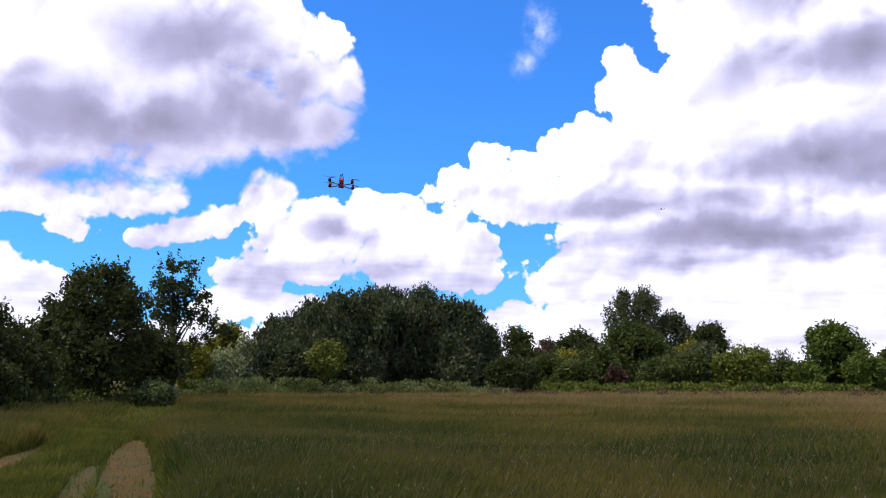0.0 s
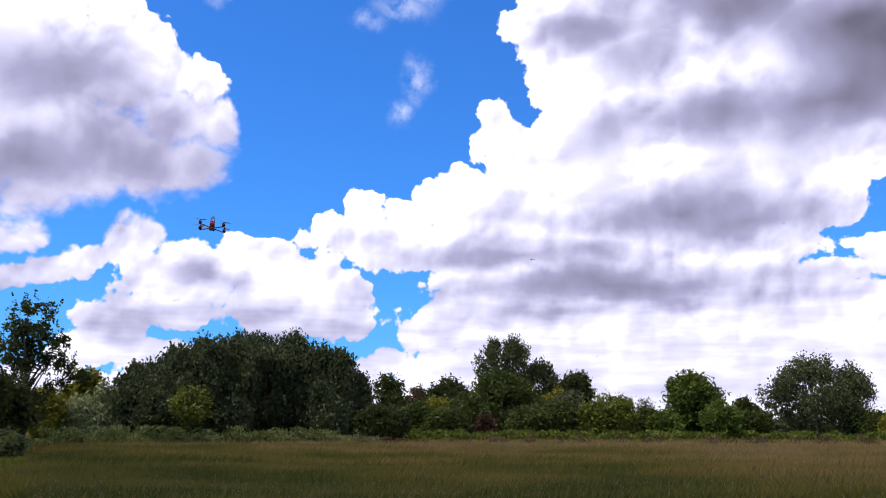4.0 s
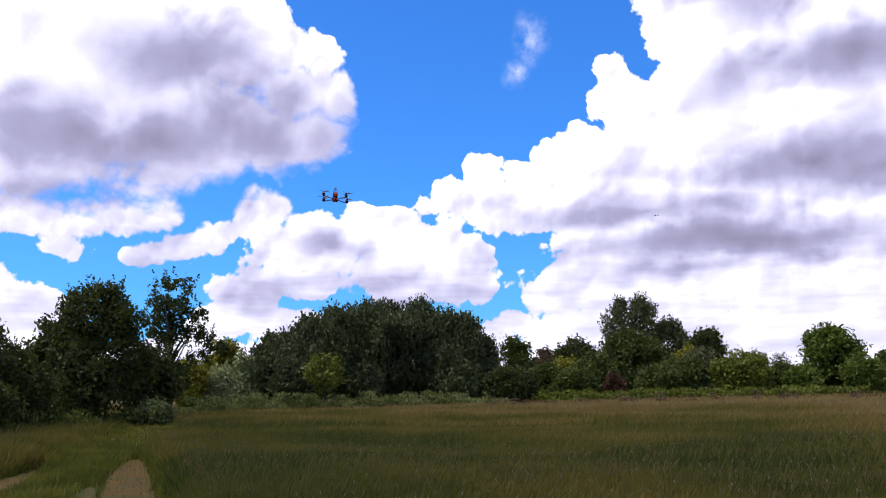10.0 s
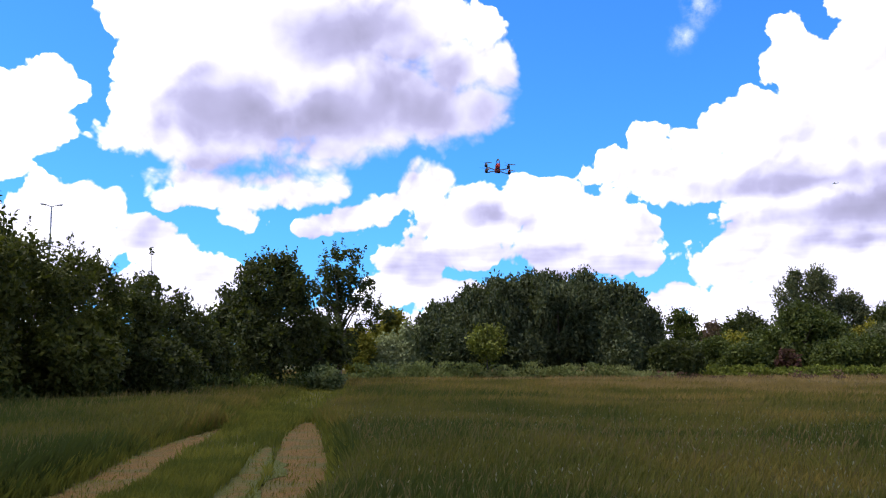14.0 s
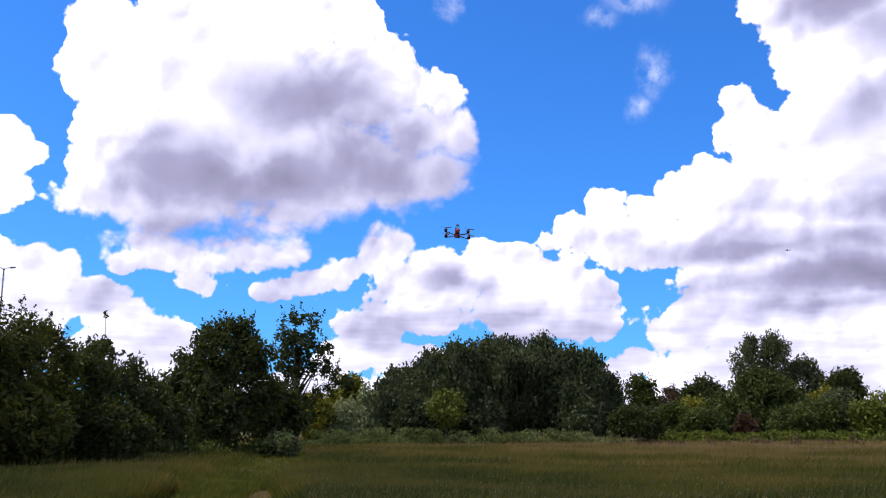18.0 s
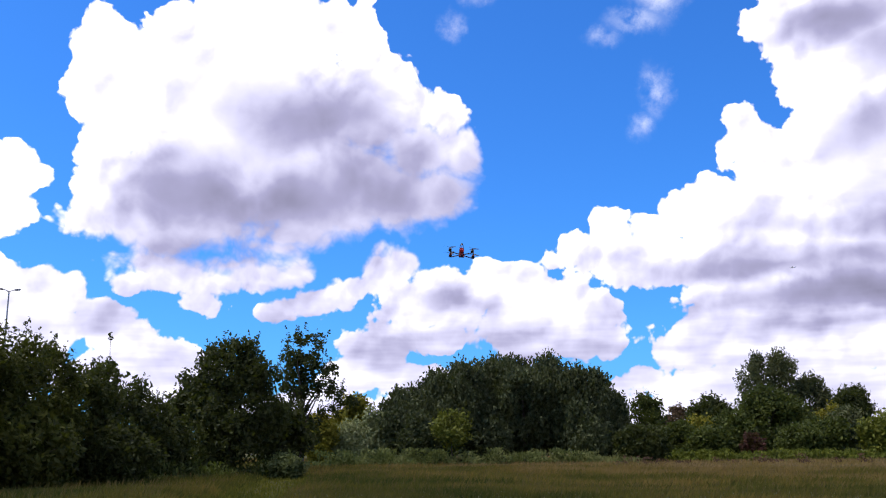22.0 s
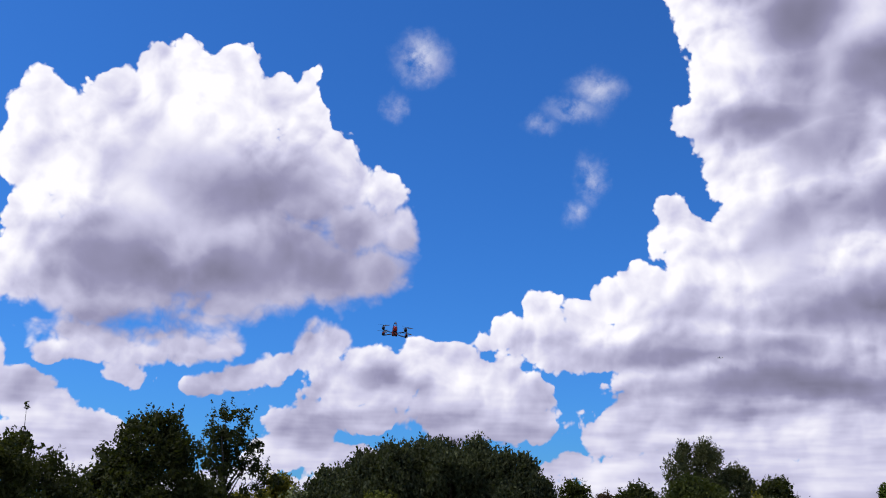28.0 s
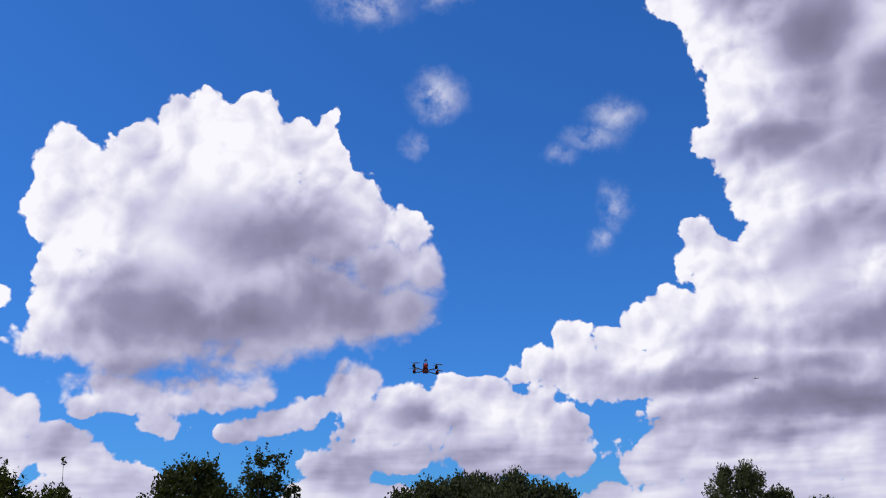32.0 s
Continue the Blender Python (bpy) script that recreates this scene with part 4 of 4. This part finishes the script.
def far_woods():
    rng = np.random.default_rng(31)
    n = 90000
    a = rng.uniform(0, 2 * np.pi, n)
    d = 235 + 25 * np.sin(3 * a + 1) + rng.normal(size=n) * 5
    top = 3.2 + 0.9 * np.sin(a * 37) + 0.7 * np.sin(a * 91 + 2) + 0.5 * np.sin(a * 211)
    c = np.stack([d * np.cos(a), d * np.sin(a), np.maximum(top * rng.random(n) ** 0.5, 0.1)], 1)
    v, f = leaves(rng, c, 0.75, 0.4)
    ob = new("far_woods", mesh_of("far_woods", v, f, LEAF_FAR))
    tagged(ob, "distant belt of hazy green woodland round the meadow", "woods", kind="stuff")


far_woods()

# ------------------------------------------------------------ street lamp behind the hedge


def ring_bm(radius, depth, sides=24, r2=None):
    bm = bmesh.new()
    bmesh.ops.create_cone(bm, cap_ends=True, segments=sides, radius1=radius, radius2=radius if r2 is None else r2, depth=depth)
    return bm


def box_bm(x, y, z, bevel=0.0, seg=2):
    bm = bmesh.new()
    bmesh.ops.create_cube(bm, size=1.0)
    bmesh.ops.scale(bm, vec=(x, y, z), verts=bm.verts)
    if bevel:
        bmesh.ops.bevel(bm, geom=bm.edges[:], offset=bevel, segments=seg, affect="EDGES")
    return bm


def placed(bm, m):
    bmesh.ops.transform(bm, matrix=m, verts=bm.verts)
    return bm


def street_lamp():
    d = toward(36.75) * 90
    ob = thing("street_lamp", (d.x, d.y, 0), "tall grey steel street lamp with two arms behind the hedge", "street lamp", turn=36.75)
    v, f = tube([(0, 0, -0.05), (0, 0, 0.4), (0, 0, 1.2), (0, 0, 15.0)], [0.13, 0.13, 0.11, 0.06], 12)
    sub("pole", mesh_of("pole", v, f, STEEL, True), ob)
    for s in (-1, 1):
        v, f = tube([(0, 0, 14.9), (0.25 * s, 0, 15.05), (0.5 * s, 0, 15.1)], [0.04, 0.035, 0.03], 8)
        arm = sub("arm", mesh_of("arm", v, f, STEEL, True), ob)
        part("lamp_head", placed(box_bm(0.55, 0.22, 0.12, 0.04), pose(0.66 * s, 0, 15.13, 0, -8 * s, 0)), STEEL, arm)
        part("lens", placed(box_bm(0.36, 0.16, 0.03, 0.01), pose(0.68 * s, 0, 15.065, 0, -8 * s, 0)), LENS, arm, "pale lamp lens")


street_lamp()


# ------------------------------------------------------------ racing quadcopter hovering over the meadow


def quadcopter():
    p = Vector(EYE) + toward(10.8, 11.3) * 10.0
    ob = thing("quadcopter", p, "small black and red racing quadcopter hovering over the meadow", "drone", turn=14, scale=1.15)
    ob.matrix_world = ob.matrix_world @ pose(0, 0, 0, 26, 4, 0)
    part("bottom_plate", box_bm(0.05, 0.15, 0.004, 0.0015), CARBON, ob)
    part("top_plate", placed(box_bm(0.042, 0.14, 0.003, 0.0012), pose(0, 0, 0.034)), CARBON, ob)
    for x in (-0.017, 0.017):
        for y in (-0.06, 0.0, 0.06):
            part("standoff", placed(ring_bm(0.003, 0.032, 8), pose(x, y, 0.017)), RED, ob, "red metal standoff")
    part("flight_stack", placed(box_bm(0.034, 0.05, 0.02, 0.003), pose(0, 0.005, 0.014)), BLACK, ob)
    battery = part("battery", placed(box_bm(0.036, 0.078, 0.03, 0.006), pose(0, -0.012, 0.052)), RED, ob, "red battery pack")
    part("strap", placed(box_bm(0.041, 0.018, 0.036, 0.004), pose(0, -0.012, 0.052)), BLACK, battery, "black battery strap")
    camera_case = part("camera_case", placed(box_bm(0.026, 0.024, 0.026, 0.004), pose(0, -0.078, 0.022, -20)), RED, ob, "red camera case")
    part("lens", placed(ring_bm(0.008, 0.014, 16), pose(0, -0.094, 0.028, 70)), BLACK, camera_case)
    # hoop that guards the aerial
    v, f = tube([(0.016 * math.cos(a), 0.05, 0.045 + 0.055 * math.sin(a)) for a in np.linspace(0, math.pi, 13)], [0.0028] * 13, 8)
    sub("aerial_hoop", mesh_of("aerial_hoop", v, f, BLACK, True), ob)
    v, f = tube([(0, 0.055, 0.03), (0, 0.058, 0.06), (0, 0.062, 0.085)], [0.0022, 0.002, 0.0018], 8)
    aerial = sub("aerial", mesh_of("aerial", v, f, BLACK, True), ob)
    part("aerial_cap", placed(ring_bm(0.011, 0.012, 16, 0.007), pose(0, 0.062, 0.09)), PALE, aerial, "pale aerial cap", True)
    for k, (sx, sy) in enumerate(((1, 1), (-1, 1), (-1, -1), (1, -1))):
        m = Matrix.Translation((sx * 0.062, sy * 0.062, 0.004)) @ pose(0, 0, 0, 0, 0, math.degrees(math.atan2(sy, sx)))
        arm = part("arm", placed(box_bm(0.125, 0.016, 0.006, 0.002), m), CARBON, ob)
        c = (sx * 0.103, sy * 0.103)
        motor = part("motor", placed(ring_bm(0.0145, 0.022, 20), pose(*c, 0.018)), ALLOY, ob)
        part("motor_bell", placed(ring_bm(0.0135, 0.01, 20, 0.009), pose(*c, 0.033)), RED if sy < 0 else ALLOY, motor, smooth=False)
        prop = part("propeller", placed(ring_bm(0.006, 0.01, 12), pose(*c, 0.042)), BLACK, ob)
        for b in range(3):
            a = 2 * math.pi * b / 3 + k * 0.5
            rows, faces = [], []
            for i, (r, w, tw) in enumerate(((0.004, 0.008, 0.5), (0.02, 0.015, 0.42), (0.04, 0.013, 0.3), (0.058, 0.009, 0.2), (0.063, 0.003, 0.15))):
                for s in (-1, 1):
                    for dz in (-0.0006, 0.0006):
                        ly, lz = s * w / 2, s * w / 2 * math.sin(tw) + dz
                        rows.append((c[0] + r * math.cos(a) - ly * math.sin(a), c[1] + r * math.sin(a) + ly * math.cos(a), 0.044 + lz))
            for i in range(4):
                q, w = 4 * i, 4 * i + 4
                faces += [(q, q + 2, w + 2, w), (q + 1, w + 1, w + 3, q + 3), (q, w, w + 1, q + 1), (q + 2, q + 3, w + 3, w + 2)]
            sub("blade", mesh_of("blade", rows, faces, BLACK), prop)


quadcopter()


# ------------------------------------------------------------ light aircraft far off


def aircraft():
    p = Vector(EYE) + toward(-8.6, 9.8) * 1500
    ob = thing("light_aircraft", p, "small pale aeroplane flying far away under the clouds", "aeroplane", turn=84)
    v, f = tube([(0, 4.6, 0.1), (0, 4.3, 0.1), (0, 3.2, 0.1), (0, 1.0, 0.15), (0, -1.5, 0.15), (0, -4.5, 0.45)], [0.12, 0.38, 0.62, 0.72, 0.6, 0.14], 16)
    sub("fuselage", mesh_of("fuselage", v, f, PAINT, True), ob)
    part("wing", placed(box_bm(11.0, 1.5, 0.18, 0.07), pose(0, 0.8, 0.75)), PAINT, ob)
    part("tailplane", placed(box_bm(3.4, 0.9, 0.1, 0.04), pose(0, -4.1, 0.5)), PAINT, ob)
    part("fin", placed(box_bm(0.12, 1.0, 1.5, 0.04), pose(0, -4.2, 1.1, -15)), PAINT, ob)
    part("windscreen", placed(box_bm(1.1, 1.2, 0.5, 0.15), pose(0, 1.6, 0.62)), GLASS, ob)


aircraft()
